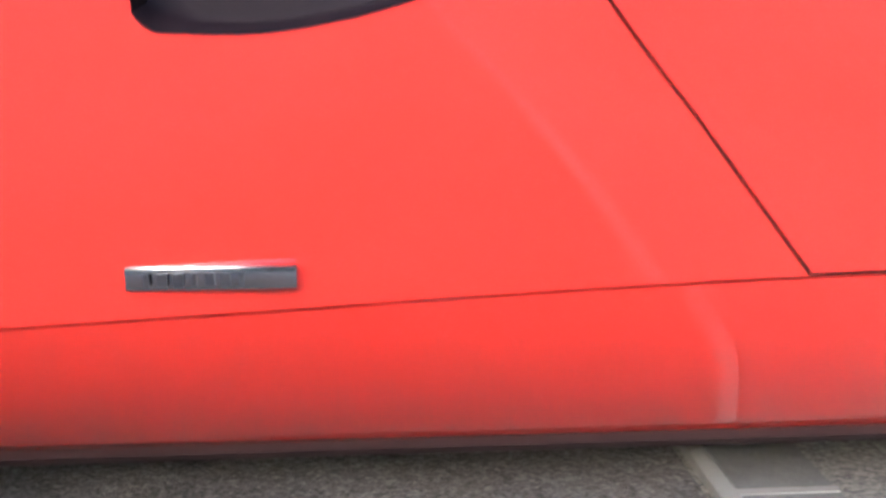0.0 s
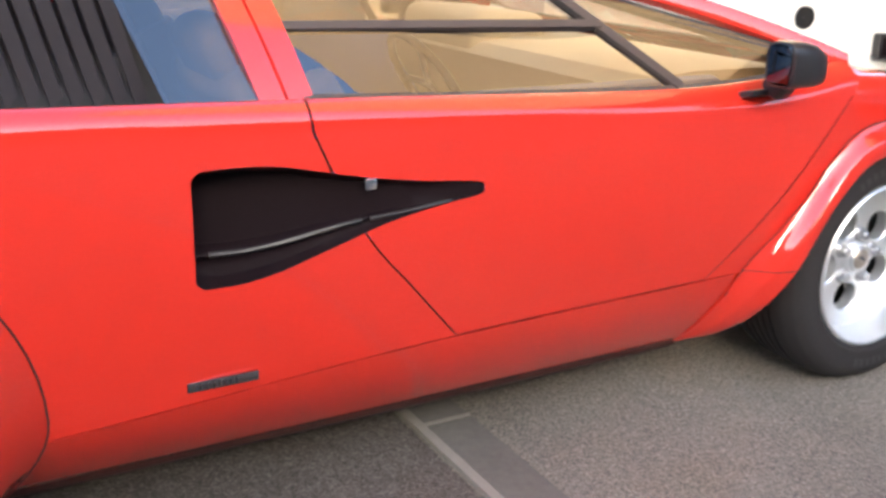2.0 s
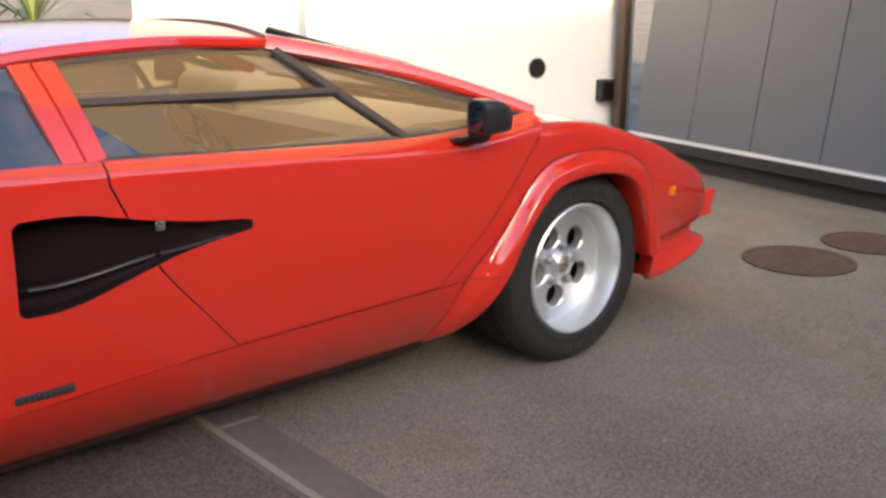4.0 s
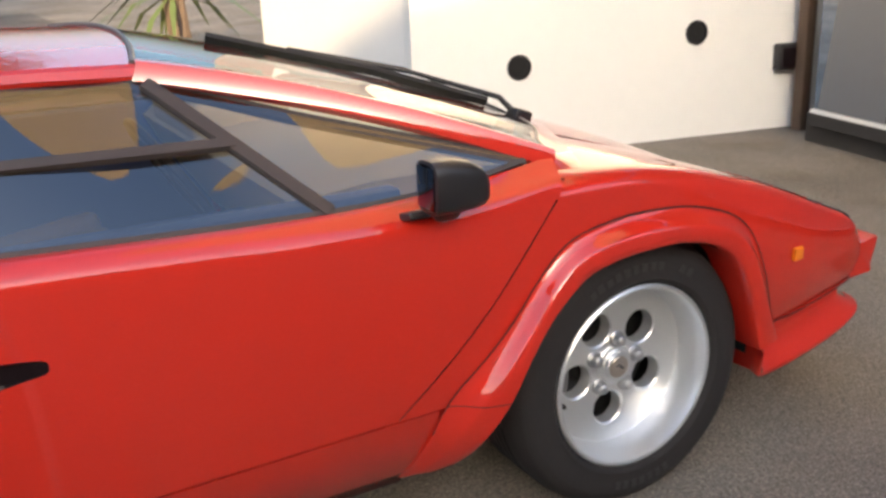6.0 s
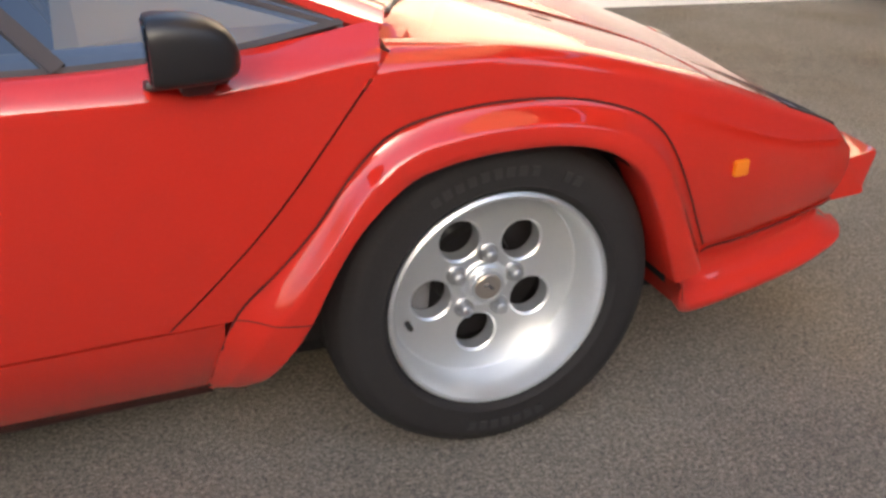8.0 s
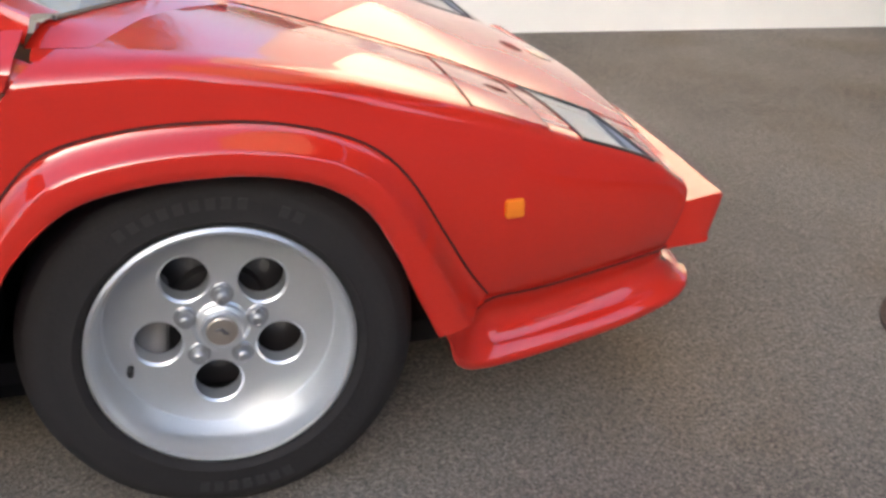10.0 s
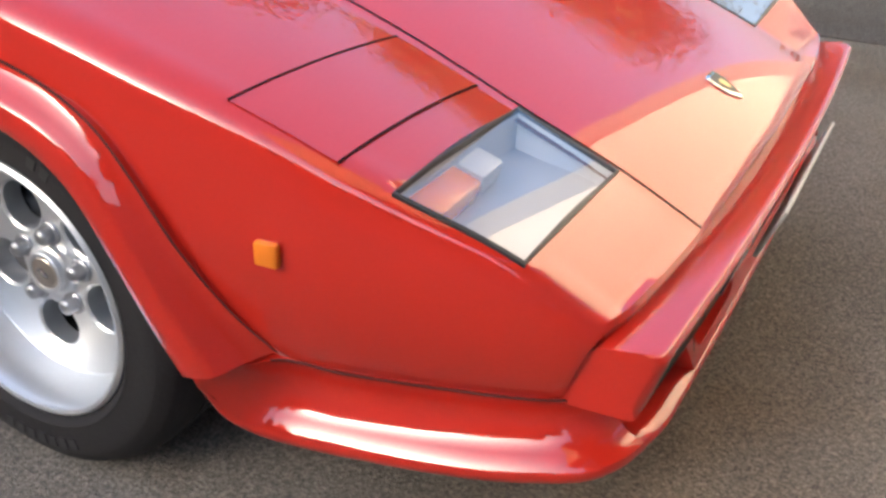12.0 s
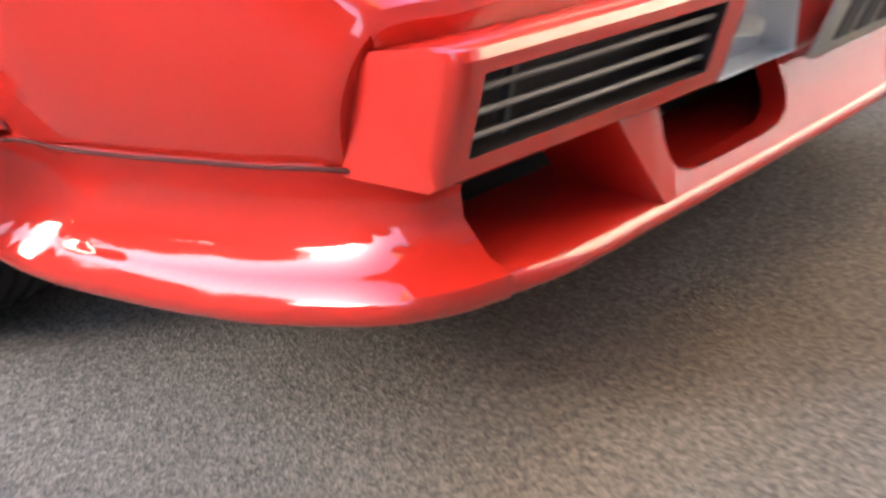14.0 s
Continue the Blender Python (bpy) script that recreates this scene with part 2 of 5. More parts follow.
def curve(knots):
    """A smooth function through (x, value) knots, with no overshoot; value may be a tuple."""
    xs = np.array([k[0] for k in knots], float)
    vs = np.array([np.atleast_1d(k[1]) for k in knots], float)
    h = np.diff(xs)[:, None]
    d = np.diff(vs, axis=0) / h
    m = np.zeros_like(vs)
    m[0], m[-1] = d[0], d[-1]
    if len(xs) > 2:
        same = d[:-1] * d[1:] > 0
        with np.errstate(divide="ignore", invalid="ignore"):
            hm = 2 * d[:-1] * d[1:] / (d[:-1] + d[1:])
        m[1:-1] = np.where(same, hm, 0)

    def value(x):
        i = int(np.clip(np.searchsorted(xs, x) - 1, 0, len(xs) - 2))
        t = min(max((x - xs[i]) / (xs[i + 1] - xs[i]), 0.0), 1.0)
        w = xs[i + 1] - xs[i]
        r = (2 * t**3 - 3 * t**2 + 1) * vs[i] + (t**3 - 2 * t**2 + t) * w * m[i] + (3 * t**2 - 2 * t**3) * vs[i + 1] + (t**3 - t**2) * w * m[i + 1]
        return float(r[0]) if len(r) == 1 else tuple(float(c) for c in r)

    return value


def trace(points, n):
    """n + 1 points along a smooth curve through the given ones (centripetal in arc length)."""
    p = [Vector(q) for q in points]
    s = [0.0]
    for a, b in zip(p, p[1:]):
        s.append(s[-1] + max((b - a).length, 1e-5))
    out = []
    for k in range(n + 1):
        u = s[-1] * k / n
        i = max(j for j in range(len(s) - 1) if s[j] <= u + 1e-9)
        t = (u - s[i]) / (s[i + 1] - s[i])
        w = s[i + 1] - s[i]
        ma = (p[i + 1] - p[i - 1]) / (s[i + 1] - s[i - 1]) if i > 0 else (p[1] - p[0]) / (s[1] - s[0])
        mb = (p[i + 2] - p[i]) / (s[i + 2] - s[i]) if i + 2 < len(p) else (p[i + 1] - p[i]) / w
        out.append((2 * t**3 - 3 * t**2 + 1) * p[i] + (t**3 - 2 * t**2 + t) * w * ma + (3 * t**2 - 2 * t**3) * p[i + 1] + (t**3 - t**2) * w * mb)
    return out


def grid(rows, bm=None, closed=False, ring=False):
    """Quads between rows of points. closed: each row closes on itself; ring: the last row joins the first."""
    bm = bm or bmesh.new()
    vs = [[bm.verts.new(p) for p in row] for row in rows]
    for a, b in list(zip(vs, vs[1:])) + ([(vs[-1], vs[0])] if ring else []):
        n = len(a)
        for i in range(n if closed else n - 1):
            q = [a[i], a[(i + 1) % n], b[(i + 1) % n], b[i]]
            if len({tuple(round(c, 6) for c in v.co) for v in q}) == 4:
                bm.faces.new(q)
    return bm


def mirrored(rows):
    return [[(p[0], -p[1], p[2]) for p in row] for row in rows]


def tube(points, radius, sides=8, bm=None, caps=True):
    bm = bm or bmesh.new()
    p = [Vector(q) for q in points]
    rows = []
    for i, q in enumerate(p):
        d = (p[min(i + 1, len(p) - 1)] - p[max(i - 1, 0)]).normalized()
        u = d.cross(Vector((0, 0, 1)))
        u = u.normalized() if u.length > 1e-4 else Vector((1, 0, 0))
        v = d.cross(u)
        r = radius[i] if isinstance(radius, (list, tuple)) else radius
        rows.append([q + r * (math.cos(2 * math.pi * k / sides) * u + math.sin(2 * math.pi * k / sides) * v) for k in range(sides)])
    first = len(bm.verts)
    grid(rows, bm, closed=True)
    if caps:
        bm.verts.ensure_lookup_table()
        n = len(bm.verts)
        bm.faces.new([bm.verts[first + k] for k in range(sides)])
        bm.faces.new([bm.verts[n - 1 - k] for k in range(sides)])
    return bm


def box(size, at=(0, 0, 0), turn=None, bevel=0.0, bm=None, segments=2):
    own = bmesh.new()
    bmesh.ops.create_cube(own, size=1)
    for v in own.verts:
        v.co = Vector((v.co.x * size[0], v.co.y * size[1], v.co.z * size[2]))
    if bevel:
        bmesh.ops.bevel(own, geom=own.edges[:], offset=bevel, segments=segments, affect="EDGES", profile=0.5)
    m = Matrix.Translation(at) @ (turn.to_4x4() if turn is not None else Matrix())
    bmesh.ops.transform(own, matrix=m, verts=own.verts)
    if bm is None:
        return own
    me = bpy.data.meshes.new("tmp")
    own.to_mesh(me)
    own.free()
    bm.from_mesh(me)
    bpy.data.meshes.remove(me)
    return bm


def lathe(profile, sides=48, bm=None):
    """Turns a profile of (radius, along) about the y axis; along counts towards -y."""
    bm = bm or bmesh.new()
    rows = [[(r * math.cos(2 * math.pi * k / sides), -s, r * math.sin(2 * math.pi * k / sides)) for k in range(sides)] for r, s in profile]
    return grid(rows, bm, closed=True)


def slab_panel(outline, normal, depth, bm=None):
    """A flat panel with thickness: the outline pushed back along -normal by depth."""
    bm = bm or bmesh.new()
    n = Vector(normal).normalized() * depth
    a = [bm.verts.new(p) for p in outline]
    b = [bm.verts.new(Vector(p) - n) for p in outline]
    bm.faces.new(a)
    bm.faces.new(b[::-1])
    for i in range(len(a)):
        j = (i + 1) % len(a)
        bm.faces.new([a[i], b[i], b[j], a[j]])
    return bm


# ---- ground ----
bm = bmesh.new()
bmesh.ops.create_grid(bm, x_segments=24, y_segments=24, size=60)
ground = finish("ground", bm, TARMAC)
tagged(ground, "grey gritty tarmac forecourt with worn patches", "ground", kind="structure")

# darker old tarmac beyond the forecourt, beside the building
dark_road = finish("road", slab_panel([(-14, 2.22, 0.004), (1.02, 2.22, 0.004), (1.02, 16, 0.004), (-14, 16, 0.004)], (0, 0, 1), 0.004), TARMAC_DARK)
tagged(dark_road, "dark old tarmac driveway beside the white building", "road", kind="structure")

# older, darker tarmac on the far side of the concrete channel
old_side = finish("pavement", slab_panel([(-6, -7, 0.004), (-1.13, -7, 0.004), (-1.118, 2.2, 0.004), (-6, 2.2, 0.004)], (0, 0, 1), 0.004), TARMAC_DARK)
tagged(old_side, "older dark tarmac with fine grit", "pavement", kind="structure")

# concrete channel blocks with pale mortar running out under the car
channel = thing("drain_channel", "row of grey concrete channel blocks with pale mortar edge", "kerb", kind="structure")
y = -6.0
while y < 2.2:
    edge = 0.915 if y < -0.5 else 0.9
    b0, b1 = y + 0.006, y + edge - 0.006
    outline = [(-1.086, b0, 0.010), (-0.975, b0, 0.010), (-0.975, b1, 0.010), (-1.086, b1, 0.010)]
    part("block", slab_panel(outline, (0, 0, 1), 0.012), CONCRETE, channel)
    if y + edge < 2.2:
        part("joint", slab_panel([(-1.09, b1, 0.012), (-0.975, b1, 0.012), (-0.972, b1 + 0.012, 0.012), (-1.09, b1 + 0.012, 0.012)], (0, 0, 1), 0.012), MORTAR, channel)
    y += edge
part("mortar_edge", slab_panel([(-1.112, -6, 0.013), (-1.09, -6, 0.013), (-1.09, 2.2, 0.013), (-1.112, 2.2, 0.013)], (0, 0, 1), 0.013), MORTAR, channel)


def manhole(at, ra, rb, turn):
    t = thing("manhole_cover", "rusty round cast-iron manhole cover set in the tarmac", "manhole", at, "manhole covers")
    n = 40
    ring = lambda k, z: [(k * ra * math.cos(2 * math.pi * i / n + turn), k * rb * math.sin(2 * math.pi * i / n + turn), z) for i in range(n)]
    part("frame", grid([ring(1.0, 0.0), ring(1.0, 0.006), ring(0.9, 0.006), ring(0.89, 0.001)], closed=True), IRON, t)
    rows = [ring(0.885, 0.0), ring(0.885, 0.005), ring(0.5, 0.006)]
    bm = grid(rows, closed=True)
    bm.faces.new([v for v in bm.verts][-n:])
    for i in range(-3, 4):
        for j in range(-3, 4):
            if i * i + j * j < 9:
                box((0.035 * ra / 0.25, 0.02, 0.004), (i * ra * 0.24, j * rb * 0.24, 0.006), bevel=0.001, bm=bm, segments=1)
    part("lid", bm, IRON, t)
    return t


manhole((1.62, -0.63, 0.002), 0.235, 0.235, 0.0)
manhole((2.13, -0.68, 0.002), 0.2, 0.2, 0.3)

# ---- white building ----
WA, WB = Vector((1.08, 2.27, 0)), Vector((3.40, 1.803, 0))
WDIR = (WB - WA).normalized()
WN = Vector((WDIR.y, -WDIR.x, 0))  # towards the car
WALL_H = 4.6


def wall_slab(a, b, h, thick, z0=0.0):
    d = (b - a).normalized()
    back = Vector((-d.y, d.x, 0)) * thick
    bm = bmesh.new()
    lo = [bm.verts.new(p + Vector((0, 0, z0))) for p in (a, b, b + back, a + back)]
    hi = [bm.verts.new(p + Vector((0, 0, h))) for p in (a, b, b + back, a + back)]
    bm.faces.new(lo[::-1])
    bm.faces.new(hi)
    for i in range(4):
        bm.faces.new([lo[i], lo[(i + 1) % 4], hi[(i + 1) % 4], hi[i]])
    return bm


wall_n = finish("wall_north", wall_slab(WA, WB, WALL_H, 0.3), RENDER_WHITE)
tagged(wall_n, "white painted rendered wall of the building", "wall", kind="structure")
wall_side = finish("wall_west", wall_slab(Vector((1.22, 4.9, 0)), WA + Vector((0.02, 0.005, 0)), WALL_H, 0.3), RENDER_WHITE)
tagged(wall_side, "white rendered side wall of the building in shade", "wall", kind="structure")


def on_wall(x, z, out=0.0):
    t = (x - WA.x) / (WB.x - WA.x)
    p = WA.lerp(WB, t) + WN * out
    return Vector((p.x, p.y, z))


WALL_TURN = Matrix((WDIR, -WN, Vector((0, 0, 1)))).transposed()


def vent(x, z):
    t = thing("wall_vent", "round dark vent recess in the white wall", "vent", on_wall(x, z), "wall vents")
    bm = lathe([(0.068, -0.002), (0.068, 0.006), (0.058, 0.008), (0.055, -0.004)], 32)
    bmesh.ops.transform(bm, matrix=WALL_TURN.to_4x4(), verts=bm.verts)
    part("rim", bm, BLACK, t)
    bm = lathe([(0.056, 0.001), (0.03, 0.003), (0.001, 0.003)], 32)
    bmesh.ops.transform(bm, matrix=WALL_TURN.to_4x4(), verts=bm.verts)
    part("grille", bm, DARK, t)


vent(1.655, 0.475)
vent(2.69, 0.585)
meter = thing("wall_box", "small dark square box lamp fixed to the white pillar", "wall box", on_wall(3.26, 0.415))
part("body", box((0.16, 0.07, 0.15), WN * 0.035, WALL_TURN, 0.012), BLACK, meter)
part("lid", box((0.12, 0.012, 0.11), WN * 0.074, WALL_TURN, 0.004), DUCT, meter)

# dark window in the upper storey of the white wall
high_window = thing("window_1", "dark window in the upper storey of the white wall", "window", kind="structure")
X0, X1, Z0, Z1 = 1.15, 1.85, 3.45, 4.15
part("pane", slab_panel([on_wall(X0, Z0, 0.014), on_wall(X1, Z0, 0.014), on_wall(X1, Z1, 0.014), on_wall(X0, Z1, 0.014)], WN, 0.01), NIGHT_GLASS, high_window)
for x0, x1, z0, z1 in ((X0 - 0.06, X1 + 0.06, Z0 - 0.08, Z0), (X0 - 0.06, X1 + 0.06, Z1, Z1 + 0.06), (X0 - 0.06, X0, Z0, Z1), (X1, X1 + 0.06, Z0, Z1), (X0 + 0.32, X0 + 0.37, Z0, Z1)):
    part("window_frame", slab_panel([on_wall(x0, z0, 0.04), on_wall(x1, z0, 0.04), on_wall(x1, z1, 0.04), on_wall(x0, z1, 0.04)], WN, 0.04), BROWN_WOOD, high_window)

# plain end pier of the wall
pier = finish("wall_pier", wall_slab(WB + Vector((0.004, 0.004, 0)), WB + WDIR * 0.10 + Vector((0, 0.006, 0)), WALL_H, 0.28), WHITE_TRIM)
tagged(pier, "grey-white door post at the end of the wall", "post", kind="structure")

# ---- garage with a tilted grey door ----
GA, GB = Vector((3.10, 1.50, 0)), Vector((2.46, -2.9, 0))
GD = (GB - GA).normalized()
GNRM = Vector((GD.y, -GD.x, 0)) * 1.0  # towards -x
if GNRM.x > 0:
    GNRM = -GNRM
step = finish("garage_step", wall_slab(GA, GB, 0.155, 1.2), DARK_WOOD)
tagged(step, "dark brown timber sill below the garage door", "sill", kind="structure")
garage = thing("garage_door", "grey painted up-and-over garage door, tilted ajar", "garage door")
lean = 0.14


def door_point(s, h, out=0.0):
    p = GA + GD * s + GNRM * (out + 0.02) - GNRM * lean * h
    return Vector((p.x, p.y, 0.19 + h))


LEN = (GB - GA).length
boards = 9
for i in range(boards):
    s0, s1 = 0.10 + i * (LEN - 0.1) / boards + 0.004, 0.10 + (i + 1) * (LEN - 0.1) / boards - 0.004
    part("panel", slab_panel([door_point(s0, 0), door_point(s1, 0), door_point(s1, 2.05), door_point(s0, 2.05)], (door_point(0, 0, 1) - door_point(0, 0)), 0.03), GREY_DOOR, garage)
part("backing", slab_panel([door_point(0.10, 0, -0.035), door_point(LEN, 0, -0.035), door_point(LEN, 2.05, -0.035), door_point(0.10, 2.05, -0.035)], GNRM, 0.02), DUCT, garage)
part("bottom_rail", slab_panel([door_point(0.06, -0.022, 0.012), door_point(LEN, -0.022, 0.012), door_point(LEN, -0.003, 0.012), door_point(0.06, -0.003, 0.012)], GNRM, 0.03), WHITE_TRIM, garage, "white painted bottom rail")
part("rubber_seal", slab_panel([door_point(0.06, -0.085, 0.016), door_point(LEN, -0.085, 0.016), door_point(LEN, -0.024, 0.016), door_point(0.06, -0.024, 0.016)], GNRM, 0.03), SEAL, garage, "black rubber seal")
garage_back = finish("wall_garage", wall_slab(GA - GNRM * 0.9 + Vector((0.0, 0.25, 0)), GB - GNRM * 0.9, 3.4, 0.25), BROWN_WOOD)
tagged(garage_back, "dark brown timber wall inside the garage", "wall", kind="structure")
fascia = finish("wall_fascia", wall_slab(GA - GNRM * 0.35, GB - GNRM * 0.35, 3.7, 0.2, 2.3), BROWN_WOOD)
tagged(fascia, "dark timber fascia above the garage door", "wall", kind="structure")
UPPER_END = 0.45
JUT = 0.85  # the upper storey stands this far out over the door
upper = finish("wall_upper", wall_slab(GA + GNRM * JUT + Vector((0.02, 0.15, 0)), GB + GNRM * JUT + GD * UPPER_END, 14.5, 0.3, 3.7), HOUSE_TAN)
tagged(upper, "tall sunlit tan house wall jutting out over the garage", "wall", kind="structure")
soffit = finish("wall_soffit", slab_panel([p + Vector((0, 0, 3.7)) for p in (GA + GNRM * (JUT - 0.30), GB + GNRM * (JUT - 0.30) + GD * UPPER_END, GB - GNRM * 0.14 + GD * UPPER_END, GA - GNRM * 0.14)], (0, 0, 1), 0.08), BROWN_WOOD)
tagged(soffit, "dark timber soffit under the jutting storey", "soffit", kind="structure")


garage_roof = finish("roof_garage", slab_panel([GA - GNRM * 0.30 + Vector((0, 0, 2.6)), GB - GNRM * 0.30 + Vector((0, 0, 2.6)), GB - GNRM * 0.88 + Vector((0, 0, 2.6)), GA - GNRM * 0.88 + Vector((0, 0, 2.6))], (0, 0, 1), 0.08), BROWN_WOOD)
tagged(garage_roof, "dark timber ceiling inside the garage", "roof", kind="structure")
jamb = finish("door_jamb", box((0.07, 0.07, 2.6), (3.30, 1.72, 1.3), bevel=0.004), BROWN_WOOD)
tagged(jamb, "brown timber door jamb beside the white wall", "jamb", kind="structure")

# ---- the car: shape lines (right half; mirrored for the left) ----
CREST = curve([(-3.1, (-0.90, 0.80)), (-2.6, (-0.87, 0.80)), (-1.9, (-0.80, 0.788)), (-1.47, (-0.785, 0.770)), (-1.2, (-0.785, 0.757)), (-0.97, (-0.79, 0.746)), (-0.7, (-0.80, 0.734)),
               (-0.5, (-0.805, 0.731)), (-0.38, (-0.81, 0.739)), (-0.2, (-0.813, 0.762)), (-0.05, (-0.81, 0.757)), (0.13, (-0.80, 0.728)), (0.314, (-0.782, 0.675)),
               (0.45, (-0.76, 0.628)), (0.6, (-0.728, 0.565)), (0.743, (-0.694, 0.503)), (0.83, (-0.655, 0.432))])
CREASE = curve([(-3.1, (-0.88, 0.30)), (-2.6, (-0.85, 0.295)), (-1.9, (-0.775, 0.30)), (-1.15, (-0.742, 0.325)), (-0.64, (-0.75, 0.34)), (-0.35, (-0.765, 0.352)), (0.0, (-0.76, 0.34)), (0.45, (-0.73, 0.308)),
                (0.7, (-0.69, 0.322)), (0.83, (-0.655, 0.332))])
QUARTER_Z = curve([(-0.3, 0.835), (-0.18, 0.803), (-0.05, 0.772), (0.06, 0.748), (0.2, 0.706), (0.421, 0.631), (0.542, 0.582), (0.6, 0.557), (0.745, 0.498), (0.863, 0.440), (0.92, 0.41)])
SCREEN_X = curve([(0.0, 0.10), (0.2, 0.078), (0.385, 0.015), (0.6, -0.115), (0.76, -0.188)])
FRONT_X = curve([(0.0, 0.874), (0.385, 0.862), (0.60, 0.842), (0.66, 0.818)])


def side(x, v, out=0.0):
    """The flank at station x, from the sill crease (v = 0) to the shoulder (v = 1)."""
    (y1, z1), (y3, z3) = CREASE(x), CREST(x)
    belly = 0.014 + 0.016 * min(max((x + 0.05) / 0.35, 0.0), 1.0) * min(max((0.84 - x) / 0.3, 0.0), 1.0)
    return Vector((x, y1 + (y3 - y1) * v - belly * 4 * v * (1 - v) - out, z1 + (z3 - z1) * v))


def side_at(x, z, out=0.0):
    (_, z1), (_, z3) = CREASE(x), CREST(x)
    return side(x, (z - z1) / (z3 - z1), out)


def top_z(x, y):
    a, (yc, zc) = abs(y), CREST(x)
    q = QUARTER_Z(x)
    if a <= 0.4:
        return q + 0.022 * (1 - (a / 0.4) ** 2)
    w = min((a - 0.4) / max(-yc - 0.4, 0.05), 1.0)
    return q + (zc - q) * w + 0.032 * w * (1 - w) * min(max((0.84 - x) / 0.25, 0.0), 1.0)


def inside(poly, x, z):
    hit = False
    for (ax, az), (bx, bz) in zip(poly, poly[1:] + poly[:1]):
        if (az > z) != (bz > z) and x < ax + (z - az) / (bz - az) * (bx - ax):
            hit = not hit
    return hit


def nearest(poly, x, z):
    best = None
    p = Vector((x, z))
    for a, b in zip(poly, poly[1:] + poly[:1]):
        a, b = Vector(a), Vector(b)
        t = min(max((p - a).dot(b - a) / max((b - a).length_squared, 1e-9), 0), 1)
        q = a.lerp(b, t)
        if best is None or (q - p).length < best[0]:
            best = ((q - p).length, q)
    return best


def cut(bm, poly, axes, place, reach=0.012, above=-1.0):
    """Opens a hole of the outline poly, given in two axes, and draws the rim of the mesh onto it."""
    i, j = axes
    gone = [f for f in bm.faces if f.calc_center_median().z > above and inside(poly, f.calc_center_median()[i], f.calc_center_median()[j])]
    rim = {v for f in gone for v in f.verts}
    bmesh.ops.delete(bm, geom=gone, context="FACES")
    for v in rim:
        if v.is_valid:
            d, q = nearest(poly, v.co[i], v.co[j])
            if d < reach * 1.5:
                v.co = place(q.x, q.y)
    bmesh.ops.delete(bm, geom=[v for v in bm.verts if not v.link_faces], context="VERTS")


def flip(bm):
    for v in bm.verts:
        v.co.y = -v.co.y
    return bm


def both(name, make, mat, parent, label="", sharp=32.0):
    """The right part and its mirrored twin on the left."""
    return part(name, make(), mat, parent, label, sharp), part(name, flip(make()), mat, parent, label, sharp)


car = thing("sports_car", "low red wedge-shaped two-door sports car with flared arches", "car")

DOOR_FRONT = curve([(0.0, -0.54), (0.42, -0.388), (0.74, -0.284), (0.97, -0.208), (1.0, -0.198)])
DOOR_REAR = curve([(0.0, -1.146), (0.27, -1.246), (0.54, -1.346), (0.8, -1.41), (1.0, -1.452)])
GAPW = 0.0022

NACA_TOP = curve([(-1.645, 0.690), (-1.63, 0.703), (-1.567, 0.7025), (-1.506, 0.698), (-1.444, 0.685), (-1.378, 0.670), (-1.309, 0.657), (-1.237, 0.646), (-1.125, 0.633), (-1.12, 0.628)])
NACA_LOW = curve([(-1.645, 0.522), (-1.632, 0.510), (-1.578, 0.509), (-1.513, 0.518), (-1.459, 0.533), (-1.405, 0.550), (-1.351, 0.567), (-1.307, 0.580), (-1.234, 0.595), (-1.159, 0.606), (-1.125, 0.611), (-1.12, 0.616)])
naca_xs = [-1.645, -1.642, -1.637, -1.63] + [-1.62 + 0.02 * k for k in range(25)] + [-1.125, -1.12]
naca_poly = [(x, NACA_TOP(x)) for x in naca_xs] + [(x, NACA_LOW(x)) for x in naca_xs[::-1]]


def skin(x0, x1, n, m, v0=0.0, v1=1.0):
    rows = []
    for k in range(m + 1):
        v = v0 + (v1 - v0) * k / m
        a, b = (x0(v) if callable(x0) else x0), (x1(v) if callable(x1) else x1)
        rows.append([side(a + (b - a) * i / n, v) for i in range(n + 1)])
    return grid(rows)


def shoulder_rows(outer, inner_ends, n, inner, steps=6):
    """Canted shoulder facet above the crest, then the ledge in to the line inner(x) -> (y, z)."""
    rows = []
    for i in range(n + 1):
        xa, xb = (p + (q - p) * i / n for p, q in (outer, inner_ends))
        a, c, b = side(xa, 0.955), side((2 * xa + xb) / 3, 1.0), Vector((xb, *inner(xb)))
        rise = (b.z - c.z + 0.2 * (b.y - c.y)) / 1.2
        fade = min(max((c.x + 0.46) / 0.20, 0.0), 1.0)  # runs out into the front fender
        e = Vector((c.x * 0.6 + b.x * 0.4, c.y + rise, c.z + rise)).lerp(c.lerp(b, 0.5), fade)
        up, back = (e - c).normalized(), (b - e).normalized()
        row = [a, c + (a - c).normalized() * 0.006, c + up * 0.005]
        row += [c.lerp(e, k / steps) + Vector((0, -0.0012, 0.0012)) * math.sin(math.pi * k / steps) for k in range(2, steps - 1)]
        row += [e - up * 0.005, e + back * 0.006, b]
        rows.append(row)
    return rows


WINBASE = curve([(-2.1, (-0.69, 0.805)), (-1.4, (-0.674, 0.779)), (-0.64, (-0.727, 0.760)), (-0.4, (-0.740, 0.772)), (-0.15, (-0.755, 0.808))])


